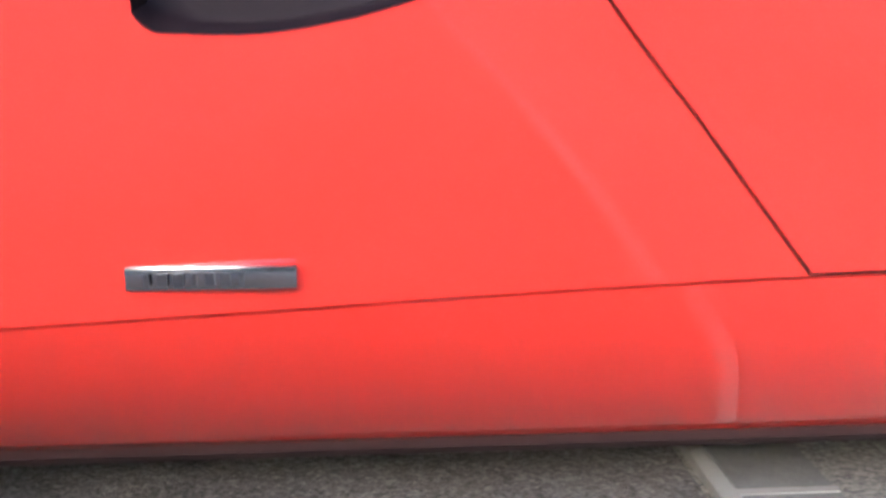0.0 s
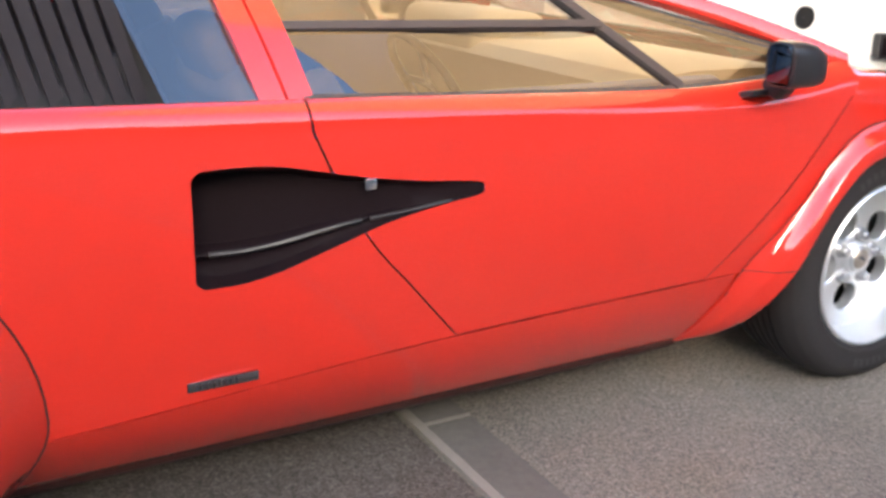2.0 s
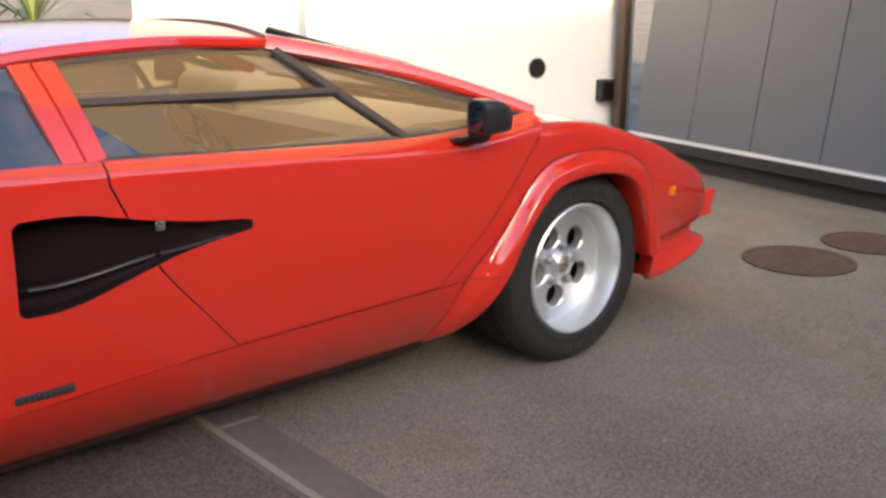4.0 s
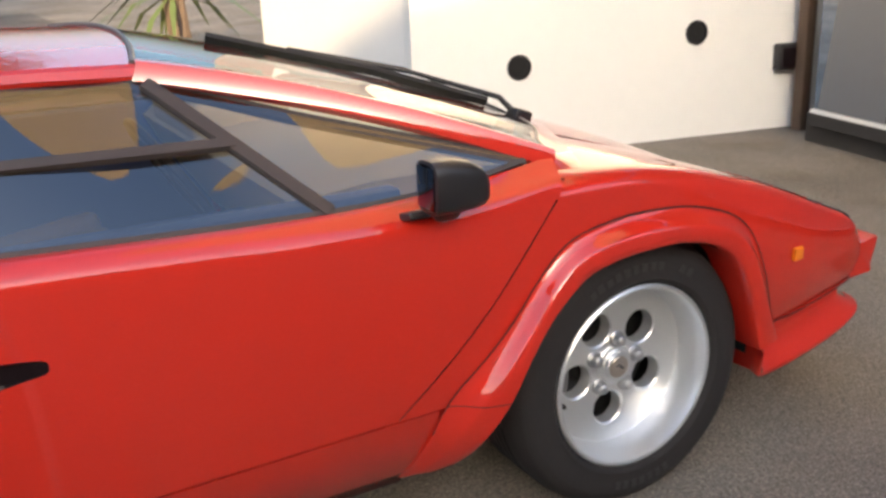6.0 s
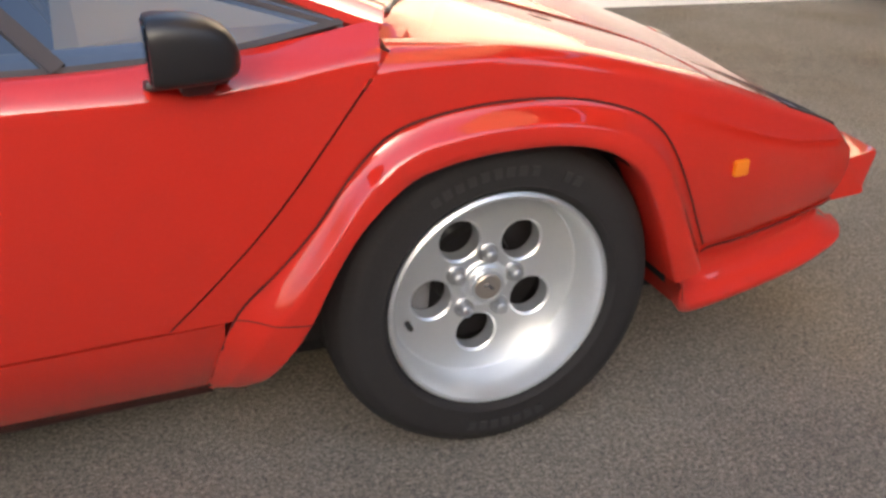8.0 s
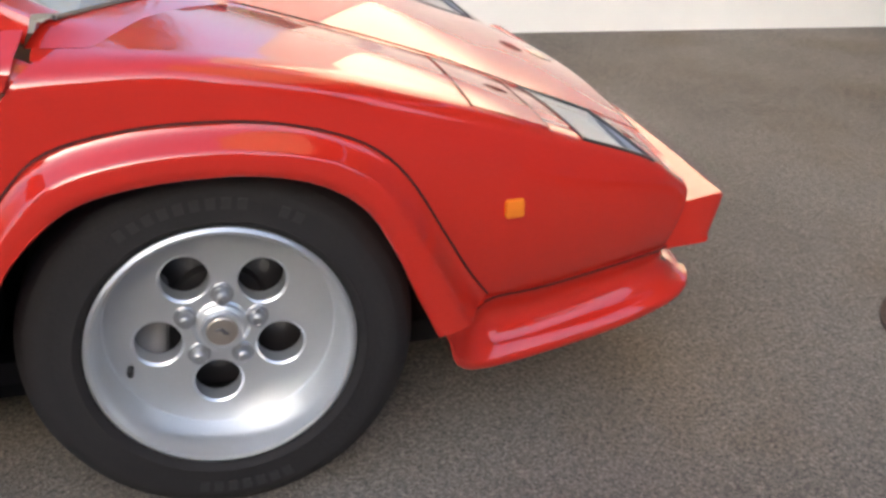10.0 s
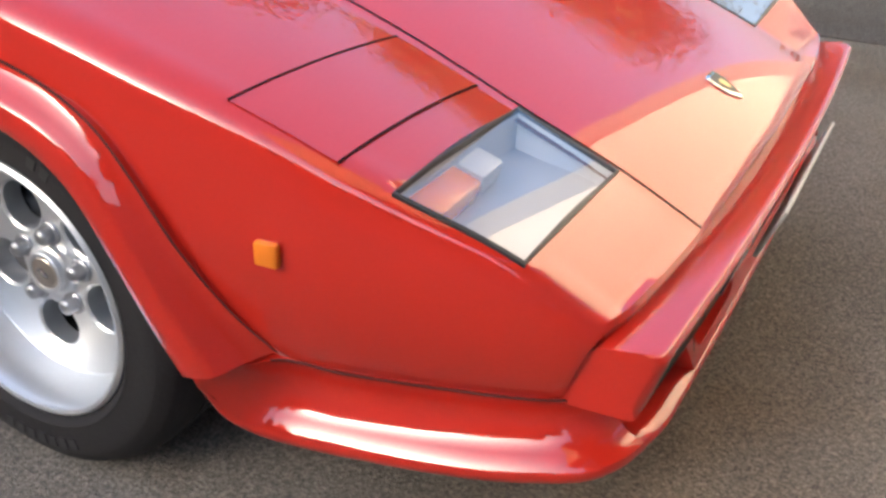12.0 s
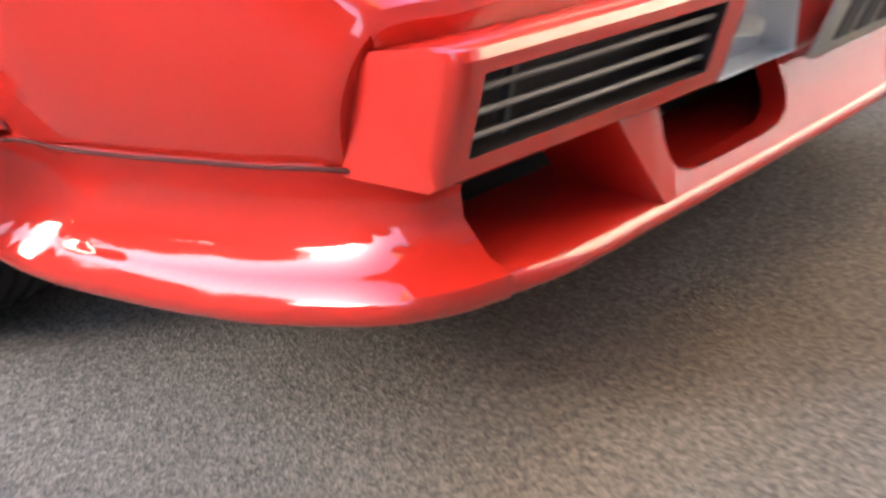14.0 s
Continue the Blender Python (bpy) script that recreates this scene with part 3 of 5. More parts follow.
def door_bm():
    bm = skin(lambda v: DOOR_REAR(v) + GAPW, lambda v: DOOR_FRONT(v) - GAPW, 110, 52, 0.006, 0.955)
    cut(bm, naca_poly, (0, 2), side_at)
    grid(shoulder_rows((DOOR_REAR(0.955) + GAPW, DOOR_FRONT(0.955) - GAPW), (-1.447 + GAPW, -0.188 - GAPW), 110, WINBASE), bm)
    bmesh.ops.remove_doubles(bm, verts=bm.verts, dist=0.0035)
    return bm


def quarter_bm():
    bm = skin(-2.95, lambda v: DOOR_REAR(v) - GAPW, 150, 52, 0.0, 0.955)
    cut(bm, naca_poly, (0, 2), side_at)
    arch = [(-2.47 + 0.40 * math.cos(t), 0.33 + 0.38 * math.sin(t)) for t in np.linspace(0, 2 * math.pi, 48, endpoint=False)]
    cut(bm, arch, (0, 2), side_at)
    grid(shoulder_rows((-2.95, DOOR_REAR(0.955) - GAPW), (-2.95, -1.447 - GAPW), 150, WINBASE), bm)
    bmesh.ops.remove_doubles(bm, verts=bm.verts, dist=0.0035)
    return bm


# arch lines of the front flare: (x, y, z)
LIP = [(-0.455, -0.615, 0.135), (-0.425, -0.68, 0.168), (-0.385, -0.765, 0.243), (-0.335, -0.815, 0.343), (-0.29, -0.832, 0.443), (-0.238, -0.838, 0.522), (-0.15, -0.838, 0.587), (0.02, -0.838, 0.607),
       (0.15, -0.835, 0.586), (0.228, -0.832, 0.536), (0.276, -0.826, 0.453), (0.312, -0.815, 0.365), (0.344, -0.803, 0.290)]
SEAM2 = [(-0.43, 0.37), (-0.363, 0.443), (-0.309, 0.507), (-0.25, 0.592), (-0.19, 0.647), (-0.09, 0.670), (0.02, 0.673), (0.12, 0.661), (0.21, 0.634), (0.264, 0.601), (0.304, 0.552), (0.352, 0.465), (0.402, 0.375), (0.440, 0.318)]
SEAM = [(-0.487, -0.605, 0.135), (-0.478, -0.67, 0.19), (-0.462, -0.742, 0.29)] + [tuple(side_at(x, z, 0.008 * min(max((x - 0.15) / 0.1, 0.0), 1.0) * min(max((0.44 - x) / 0.1, 0.0), 1.0))) for x, z in SEAM2]


def flare_rows(n=72):
    lip, seam = trace(LIP, n), trace(SEAM, n)
    rows = []
    for p, q in zip(lip, seam):
        w = p - q
        ridge = min(p.y, -0.60) - 0.004
        blend = lambda k, m: Vector((q.x + w.x * k, q.y + (ridge - q.y) * m, q.z + w.z * k))
        back = p + w.normalized() * 0.006 + Vector((0, 0.03, 0))
        deep = back + Vector((0, 0.07, 0))
        rows.append([q + Vector((0, 0.02, 0)), q + Vector((0, -0.001, 0)), blend(0.05, 0.05), blend(0.18, 0.22), blend(0.32, 0.55), blend(0.42, 0.83), blend(0.48, 0.95), blend(0.56, 1.0), blend(0.8, 1.02), p + Vector((0, -0.003, 0)), p + Vector((0, 0.003, 0)) + w.normalized() * 0.004, back, deep])
    return rows


seam_poly = [(p.x, p.z) for p in trace([(x, 0, z) for x, _, z in SEAM], 60)]
seam_cut = []
for x, z in seam_poly:
    d = Vector((0.01, 0.25)) - Vector((x, z))
    q = Vector((x, z)) + d.normalized() * 0.018
    seam_cut.append((q.x, q.y))
seam_cut += [(0.40, 0.1), (-0.42, 0.1)]

HL = [Vector((0.743, -0.687, 0.497)), Vector((0.745, -0.393, 0.498)), Vector((0.600, -0.392, 0.555)), Vector((0.600, -0.718, 0.560))]
hl_poly = [(p.x, p.y) for p in HL]


def fender_bm():
    V1 = 0.92
    bm = skin(lambda v: DOOR_FRONT(v) + GAPW, lambda v: 0.786 + 0.042 * v, 150, 52, 0.0, V1)
    cut(bm, seam_cut, (0, 2), side_at, 0.01)
    edge = [side(0.786 + 0.042 * v, v) for v in np.linspace(0.0, V1, 53)]
    grid([edge, [p + Vector((0.006, 0.006, 0)) for p in edge], [p + Vector((0.006, 0.03, 0)) for p in edge], [p + Vector((-0.004, 0.08, 0)) for p in edge]], bm)
    rows = []
    n = 150
    x0, x1 = DOOR_FRONT(V1) + GAPW, 0.786 + 0.042 * V1
    for i in range(n + 1):
        s = i / n
        xe = x0 + s * (x1 - x0)
        xc = DOOR_FRONT(1.0) + GAPW + s * (0.828 - DOOR_FRONT(1.0) - GAPW)
        a, c = side(xe, V1), side(xc, 1.0) + Vector((0, -0.003, 0.005)) * min(s * 6, 1.0)
        steps = 30
        inner = []
        for k in range(steps + 1):
            u = k / steps
            xb, xf = SCREEN_X(0.76 + (0.385 - 0.76) * u), FRONT_X(0.655 + (0.385 - 0.655) * u)
            x = xb + s * (xf - xb) if u > 0 else xe
            y = CREST(x)[0] * (1 - u) - 0.3865 * u
            inner.append(Vector((x, y, top_z(x, y))))
        d = c.lerp(inner[5], 0.86)
        row = [a * (1 - t) ** 2 + 2 * t * (1 - t) * c + d * t**2 for t in (0, 0.1, 0.2, 0.3, 0.4, 0.5, 0.6, 0.7, 0.8, 0.9, 1)] + inner[5:]
        rows.append(row)
    tail = []
    for p in rows[0][5:18]:
        xn = min(p.x, -0.1875)
        tail.append(Vector((xn, p.y, p.z + top_z(xn, p.y) - top_z(p.x, p.y))))
    grid([tail, rows[0][5:18]], bm)
    grid(rows, bm)
    front = rows[-1]
    grid([front, [p + Vector((0.003, 0.002, -0.010)) for p in front], [p + Vector((-0.004, 0.008, -0.03)) for p in front], [p + Vector((-0.02, 0.02, -0.07)) for p in front]], bm)
    cut(bm, hl_poly, (0, 1), lambda x, y: Vector((x, y, top_z(x, y))), 0.012, 0.47)
    bmesh.ops.remove_doubles(bm, verts=bm.verts, dist=0.0035)
    return bm


both("door", door_bm, RED, car, "red door with black duct recess")


def door_shut_bm():
    end = shoulder_rows((DOOR_REAR(0.955) + GAPW, DOOR_FRONT(0.955) - GAPW), (-1.447 + GAPW, -0.188 - GAPW), 110, WINBASE)[-1]
    return grid([[p + Vector((dx, 0.006, dz)) for p in end[:-2]] for dx, dz in ((-0.03, -0.008), (0.0, -0.012), (0.03, -0.028))])


both("door_shut", door_shut_bm, RED, car, "red shut face behind the door gap")
both("rear_quarter", quarter_bm, RED, car)
both("front_fender", fender_bm, RED, car)
flares = both("arch_flare", lambda: grid(flare_rows()), RED, car, "red moulded wheel arch flare", 50)


# dark seal strip in the joint between flare and fender
def seam_strip():
    rows = []
    for q in trace(SEAM[2:], 60):
        d = (Vector((0.01, 0, 0.25)) - Vector((q.x, 0, q.z))).normalized()
        rows.append([q + Vector((0, -0.0022, 0)) - d * 0.003, q + Vector((0, -0.0030, 0)) + d * 0.001])
    return grid(rows)


both("joint_seal", seam_strip, GAP, flares[0].parent)


def flare_joint_bm():
    rows, line = [r for r in flare_rows() if r[1].x < 0], []
    for j in range(1, 10):
        for a, b in zip(rows, rows[1:]):
            p, q = a[j], b[j]
            if (p.z - 0.352) * (q.z - 0.352) <= 0 and p.z != q.z:
                line.append(p.lerp(q, (0.352 - p.z) / (q.z - p.z)) + Vector((0, -0.0012, 0)))
                break
    return grid([line, [p + Vector((0, 0, 0.0025)) for p in line]])


both("flare_joint", flare_joint_bm, GAP, car)


# seals behind the door gaps
def seal_bm(line, v0, v1):
    return grid([[side(line(v) - 0.02 + i * 0.01, v, -0.009) for i in range(5)] for v in np.linspace(v0, v1, 10)])


both("door_seal", lambda: seal_bm(DOOR_REAR, 0.0, 0.52), GAP, car)
both("door_seal", lambda: seal_bm(DOOR_REAR, 0.80, 0.93), GAP, car)
both("door_seal", lambda: seal_bm(DOOR_FRONT, 0.0, 0.89), GAP, car)
xs_low = [-1.17 + i * 0.02 for i in range(34)]
both("door_seal", lambda: grid([[side(x, -0.03, -0.006) for x in xs_low], [side(x, 0.05, -0.007) for x in xs_low]]), GAP, car)


# lower sill, tucked in below the crease
def sill_bm():
    rows = []
    for i in range(61):
        x = -2.12 + i * (2.12 - 0.455) / 60
        a = side(x, 0.0)
        a.z -= 0.0025
        low = Vector((x, -0.605, 0.130))
        mid = a.lerp(low, 0.5) + Vector((0, -0.028, -0.004))
        row = [a + Vector((0, 0.008, 0))] + [a * (1 - t) ** 2 + 2 * t * (1 - t) * (mid + Vector((0, -0.012, 0))) + low * t**2 for t in (0, 0.15, 0.3, 0.5, 0.7, 0.85, 1)] + [Vector((x, -0.590, 0.124)), Vector((x, -0.45, 0.126))]
        rows.append(row)
    return grid(rows)


both("sill", sill_bm, RED, car, "red sill tucked under the door")
# strip whose dark colour paints the shade along the sill's lower edge
both("sill_edge", lambda: grid([[Vector((x, -0.609, 0.140)), Vector((x, -0.606, 0.122)), Vector((x, -0.585, 0.106)), Vector((x, -0.45, 0.104))] for x in np.linspace(-2.12, -0.47, 20)]), SILL_SHADE, car, "sill edge with shade put into its dark brown colour")
part("floor_pan", box((3.3, 1.1, 0.05), (-1.15, 0, 0.15), bevel=0.01), DARK, car)


# rear flare
def rear_flare_bm():
    rows = []
    for i in range(41):
        t = radians(-35 + 250 * i / 40)
        s = Vector((-2.47 + 0.585 * math.cos(t), 0, 0.335 + (0.47 if math.sin(t) > 0 else 0.25) * math.sin(t)))
        x = max(min(s.x, -1.2), -2.95)
        q = side_at(x, max(s.z, 0.2))
        q.z = max(s.z, 0.16)
        l = Vector((-2.47 + 0.38 * math.cos(t), -0.99, 0.33 + 0.37 * math.sin(t)))
        l.z = max(l.z, 0.15)
        w = l - q
        rows.append([q + Vector((0, 0.02, 0)), q + Vector((0, -0.001, 0)), q + w * 0.2 + Vector((0, 0.01, 0)), q + w * 0.55 + Vector((0, -0.03, 0)), q + w * 0.85 + Vector((0, -0.02, 0)), l, l + Vector((0, 0.08, 0))])
    return grid(rows)


both("arch_flare", rear_flare_bm, RED, car, "wide red rear wheel arch flare")


def rear_seam_bm():
    rows = []
    for i in range(25):
        t = radians(-30 + 120 * i / 24)
        s = Vector((-2.47 + 0.588 * math.cos(t), 0, 0.335 + (0.47 if math.sin(t) > 0 else 0.25) * math.sin(t)))
        q = side_at(s.x, max(s.z, 0.2), 0.0025)
        d = Vector((math.cos(t), 0, math.sin(t)))
        rows.append([q - d * 0.002, q + d * 0.002])
    return grid(rows)


both("joint_seal", rear_seam_bm, GAP, car)


# intake duct in the door and quarter: tapered recess with a moulded ridge
RIDGE = curve([(-1.645, 0.553), (-1.57, 0.553), (-1.507, 0.559), (-1.44, 0.571), (-1.37, 0.584), (-1.296, 0.591), (-1.222, 0.600), (-1.15, 0.611), (-1.12, 0.622)])


def naca_bm():
    rows = []
    for x in naca_xs:
        t, b, r = NACA_TOP(x), NACA_LOW(x), RIDGE(x)
        s = (x + 1.12) / (-1.645 + 1.12)
        deep = 0.002 + 0.088 * s**1.2
        f = min(max((s - 0.10) / 0.15, 0.0), 1.0)
        r = min(max(r, b + 0.004), t - 0.004)
        base = lambda z, d: side_at(x, z, 0.001 - d)
        row = [base(t, 0), base(t - 0.002, 0.004), base(t - 0.006 - 0.02 * s, deep), base((t + r) / 2, deep * 0.97), base(r + 0.010 * s + 0.002, deep * (1 - 0.12 * f)), base(r + 0.005 * s + 0.001, deep * (1 - 0.38 * f)), base(r + 0.001, deep * (1 - 0.47 * f)), base(r - 0.003 * s, deep * (1 - 0.48 * f)), base(r - 0.008 * s - 0.001, deep * (1 - 0.40 * f)), base((r + b) / 2, deep * (1 - 0.42 * f)), base(b + 0.006 * s + 0.002, deep * (1 - 0.5 * f)), base(b + 0.002, 0.004), base(b, 0)]
        rows.append(row)
    bm = grid(rows)
    back = [side_at(-1.645, NACA_TOP(-1.645) + (NACA_LOW(-1.645) - NACA_TOP(-1.645)) * k / 6, 0.001) for k in range(7)]
    grid([back, [p + Vector((0.004, 0.10, 0)) for p in back]], bm)
    return bm


def ridge_bm(x0, x1):
    pts, radii = [], []
    for k in range(17):
        x = x0 + (x1 - x0) * k / 16
        sx = (x + 1.12) / (-1.645 + 1.12)
        pts.append(side_at(x, RIDGE(x), 0.002 - (0.002 + 0.088 * sx**1.2) * (0.40 + 0.15 * sx)))
        radii.append(0.0024 + 0.0032 * sx)
    return tube(pts, radii, 8)


ducts = both("air_duct", naca_bm, DUCT, car, "black plastic scoop with a moulded ridge", 60)
for duct, turned in zip(ducts, (lambda b: b, flip)):
    for x0, x1 in ((-1.61, -1.352), (-1.336, -1.185)):
        part("ridge", turned(ridge_bm(x0, x1)), GLOSS_BLACK, duct, "glossy black moulded ridge")
both("door_latch", lambda: box((0.022, 0.012, 0.020), side_at(-1.345, 0.653, 0.001), bevel=0.003), CHROME, car, "small bright door latch tab")


# sill badge
def badge_bm():
    p = side_at(-1.605, 0.338)
    return box((0.122, 0.008, 0.018), p + Vector((0, -0.003, 0)), bevel=0.002)


badges = both("side_badge", badge_bm, MIRROR_METAL, car, "slim chrome and black side badge")
for sgn, bd in zip((1, -1), badges):
    bm = bmesh.new()
    for k in range(9):
        p = side_at(-1.605 - 0.045 + k * 0.011, 0.338)
        box((0.007 if k % 3 else 0.004, 0.002, 0.010), (p.x, sgn * (p.y - 0.0075), p.z), bm=bm)
    part("lettering_bars", bm, BLACK, bd)

# ---- front lid, nose, bumper ----
hood_rows = []
for i in range(61):
    s = i / 60
    row = []
    for k in range(41):
        y = -0.3835 + 0.767 * k / 40
        xb, xf = SCREEN_X(abs(y)), FRONT_X(abs(y))
        x = xb + 0.01 + s * (xf - xb - 0.012)
        row.append((x, y, top_z(x, y) + 0.0015))
    hood_rows.append(row)
edge = [(p[0] + 0.004, p[1], p[2] - 0.012) for p in hood_rows[-1]]
hood = part("front_lid", grid(hood_rows + [edge, [(p[0] - 0.03, p[1], p[2] - 0.02) for p in edge]]), RED, car, "red front boot lid", 50)
under = [[(x, y, top_z(x, y) - 0.010) for x in np.linspace(0.0, 0.86, 40)] for y in (-0.41, -0.36)]
lid_seal = part("lid_seal", grid(under), GAP, car)
part("lid_seal", grid(mirrored(under)), GAP, car)

# headlamp hatch joints on the fender top
HAT = [(0.407, -0.747), (0.538, -0.730), (0.542, -0.400), (0.421, -0.405)]


def groove(a, b, w, n=24, lift=0.0016):
    a, b = Vector(a), Vector(b)
    d = (b - a).normalized()
    s = Vector((-d.y, d.x)) * w / 2
    rows = []
    for k in range(n + 1):
        p = a.lerp(b, k / n)
        rows.append([(q.x, q.y, top_z(q.x, q.y) + lift) for q in (p - s, p + s)])
    return rows


def hatch_bm():
    rows = []
    for i in range(15):
        u = i / 14
        row = []
        for k in range(33):
            w = k / 32
            a = Vector(HAT[0]).lerp(Vector(HAT[1]), u)
            b = Vector(HAT[3]).lerp(Vector(HAT[2]), u)
            p = a.lerp(b, w)
            row.append((p.x, p.y, top_z(p.x, p.y) + 0.0010))
        rows.append(row)
    lower = [[(p[0], p[1], p[2] - 0.0035) for p in r] for r in rows]
    bm = grid(rows)
    for e0, e1 in ((rows[0], lower[0]), (rows[-1], lower[-1])):
        grid([e0, e1], bm)
    return bm


hatches = both("headlamp_lid", hatch_bm, RED, car, "red retracted headlamp lid")


def hatch_seal_bm():
    bm = grid(groove(HAT[0], HAT[3], 0.0036))
    grid(groove(HAT[1], HAT[2], 0.0036), bm)
    return bm


both("hatch_seal", hatch_seal_bm, LINE, car)


# glazed front lamp: rubber frame, pane, white tray, lamp units
def ring_rows(out, up, n=12):
    c = sum(HL, Vector()) / 4
    pts = []
    for a, b in zip(HL, HL[1:] + HL[:1]):
        for k in range(n):
            p = a.lerp(b, k / n)
            q = p + (p - c).normalized() * out
            pts.append(Vector((q.x, q.y, top_z(q.x, q.y) + up)))
    return pts


def lamp_frame_bm():
    return grid([ring_rows(0.003, -0.002), ring_rows(0.003, 0.002), ring_rows(0.001, 0.003), ring_rows(-0.003, 0.003), ring_rows(-0.0045, 0.001), ring_rows(-0.0045, -0.003)], closed=True)


def lamp_pane_bm():
    bm = bmesh.new()
    rows = []
    for i in range(9):
        rows.append([])
        for k in range(9):
            p = HL[0].lerp(HL[1], k / 8).lerp(HL[3].lerp(HL[2], k / 8), i / 8)
            c = sum(HL, Vector()) / 4
            p = c + (p - c) * 0.975
            z = [top_z(q.x, q.y) for q in HL]
            low, high = z[0] + (z[1] - z[0]) * k / 8, z[3] + (z[2] - z[3]) * k / 8
            rows[-1].append((p.x, p.y, low + (high - low) * i / 8 - 0.007 * (1 - k / 8) + 0.001))
    return grid(rows, bm)


def lamp_tray_bm():
    top = ring_rows(-0.0035, -0.003, 6)
    low = [Vector((p.x * 0.9 + 0.1 * 0.67, p.y * 0.86 - 0.14 * 0.55, p.z - 0.012 - 0.030 * min(max((0.73 - p.x) / 0.12, 0.0), 1.0))) for p in top]
    bm = grid([top, low], closed=True)
    bm.verts.ensure_lookup_table()
    n = len(top)
    bm.faces.new([bm.verts[n + k] for k in range(n)])
    return bm


pods = both("front_lamp", lamp_frame_bm, RUBBER_GREY, car, "glazed front lamp in a black rubber frame")
for sgn, pod in zip((1, -1), pods):
    m = (lambda b: b) if sgn == 1 else flip
    pane = part("pane", m(lamp_pane_bm()), LAMP_GLASS, pod, "clear glass lamp cover")
    pane.visible_shadow = False
    part("tray", m(lamp_tray_bm()), TRAY_GREY, pod)
    part("indicator", m(box((0.055, 0.115, 0.040), (0.612, -0.640, 0.528), Euler((0, radians(18), 0)).to_matrix(), 0.008)), AMBER, pod, "amber indicator unit")
    part("lamp_unit", m(box((0.050, 0.062, 0.036), (0.612, -0.548, 0.530), Euler((0, radians(18), 0)).to_matrix(), 0.007, segments=2)), WHITE_PLASTIC, pod, "white driving lamp reflector")

# amber side repeater
both("side_marker", lambda: box((0.031, 0.012, 0.031), side_at(0.469, 0.485, 0.004), Euler((0, 0, radians(5))).to_matrix(), 0.004), AMBER, car, "square amber side marker lamp")


# badge on the front lid
def shield_bm():
    pts = [(-0.028, -0.022), (-0.030, 0.0), (-0.028, 0.022), (-0.01, 0.024), (0.012, 0.018), (0.030, 0.0), (0.012, -0.018), (-0.01, -0.024)]
    at = lambda k, up: [Vector((0.786 + k * a, 0.003 + k * b, top_z(0.786 + k * a, 0.003 + k * b) + up)) for a, b in pts]
    bm = grid([at(1, 0.0), at(1, 0.004), at(0.85, 0.006)], closed=True)
    bm.verts.ensure_lookup_table()
    bm.faces.new([bm.verts[16 + k] for k in range(8)])
    return bm, at


bm, at = shield_bm()
shield = part("nose_badge", bm, CHROME, car, "small shield badge, black with gilt rim")
bm = bmesh.new()
bm.faces.new([bm.verts.new(p) for p in at(0.78, 0.0066)])
part("enamel", bm, INK, shield)
bm = bmesh.new()
bm.faces.new([bm.verts.new(p) for p in at(0.36, 0.0072)])
part("device", bm, GOLD, shield)


def bow(y):
    return 0.020 * (1 - (abs(y) / 0.66) ** 2)


nose_rows = []
for y in np.linspace(-0.652, 0.652, 53):
    x = FRONT_X(abs(y)) - 0.006
    z = top_z(x, y) - 0.004
    nose_rows.append([(x - 0.004, y, z), (x, y, z - 0.012), (x - 0.002, y, z - 0.03), (x - 0.012, y, 0.36), (x - 0.03, y, 0.33)])
part("nose_panel", grid(nose_rows), RED, car, "narrow red nose panel behind the bumper")

# bumper beam with openings: a grille and a tapered lamp on each side
GRILLE, LAMP = (-0.640, -0.368), (-0.340, -0.250)
holes = [GRILLE, LAMP, (0.250, 0.340), (0.368, 0.640)]
ys = sorted(set([round(v, 4) for h in holes for v in h] + [round(v, 4) for v in list(np.linspace(-0.648, 0.648, 61)) + [s * v for s in (-1, 1) for v in (0.664, 0.6625, 0.659, 0.655)]]))
bm = bmesh.new()
sec = [(0.776, 0.322), (0.818, 0.402), (0.827, 0.411), (0.890, 0.419), (0.898, 0.417), (0.902, 0.411), (0.901, 0.402)]
sec2 = [(0.884, 0.345), (0.878, 0.330), (0.872, 0.326), (0.80, 0.322)]


def splay(y, z):
    """The lamp opening widens downwards on its inner side."""
    a = abs(y)
    w = min(max((a - 0.15) / 0.10, 0.0), 1.0) if a < 0.25 else min(max((0.335 - a) / 0.085, 0.0), 1.0)
    return math.copysign(a - 0.045 * w * min(max((0.402 - z) / 0.072, 0.0), 1.0), y)


def face_x(z):
    return 0.901 - 0.017 * (0.402 - z) / 0.057


cols = []
for y in ys:
    e = 0.012 * max(0.0, (abs(y) - 0.648) / 0.016) ** 3
    cols.append([bm.verts.new((x + bow(y) - e * (x > 0.88), splay(y, z) if x > 0.87 else y, z)) for x, z in sec + sec2])
for y0, y1, a, b in zip(ys, ys[1:], cols, cols[1:]):
    mid = abs(y0 + y1) / 2
    for i in range(len(a) - 1):
        first = len(sec) - 1
        if (i == first and any(h0 < (y0 + y1) / 2 < h1 for h0, h1 in holes)) or (i == first + 1 and -LAMP[1] < mid < -LAMP[0]):
            continue
        bm.faces.new([a[i], b[i], b[i + 1], a[i + 1]])
bm.faces.new(cols[0][::-1])
bm.faces.new(cols[-1])
bumper = part("bumper", bm, RED, car, "red front bumper with grilles and lamps")


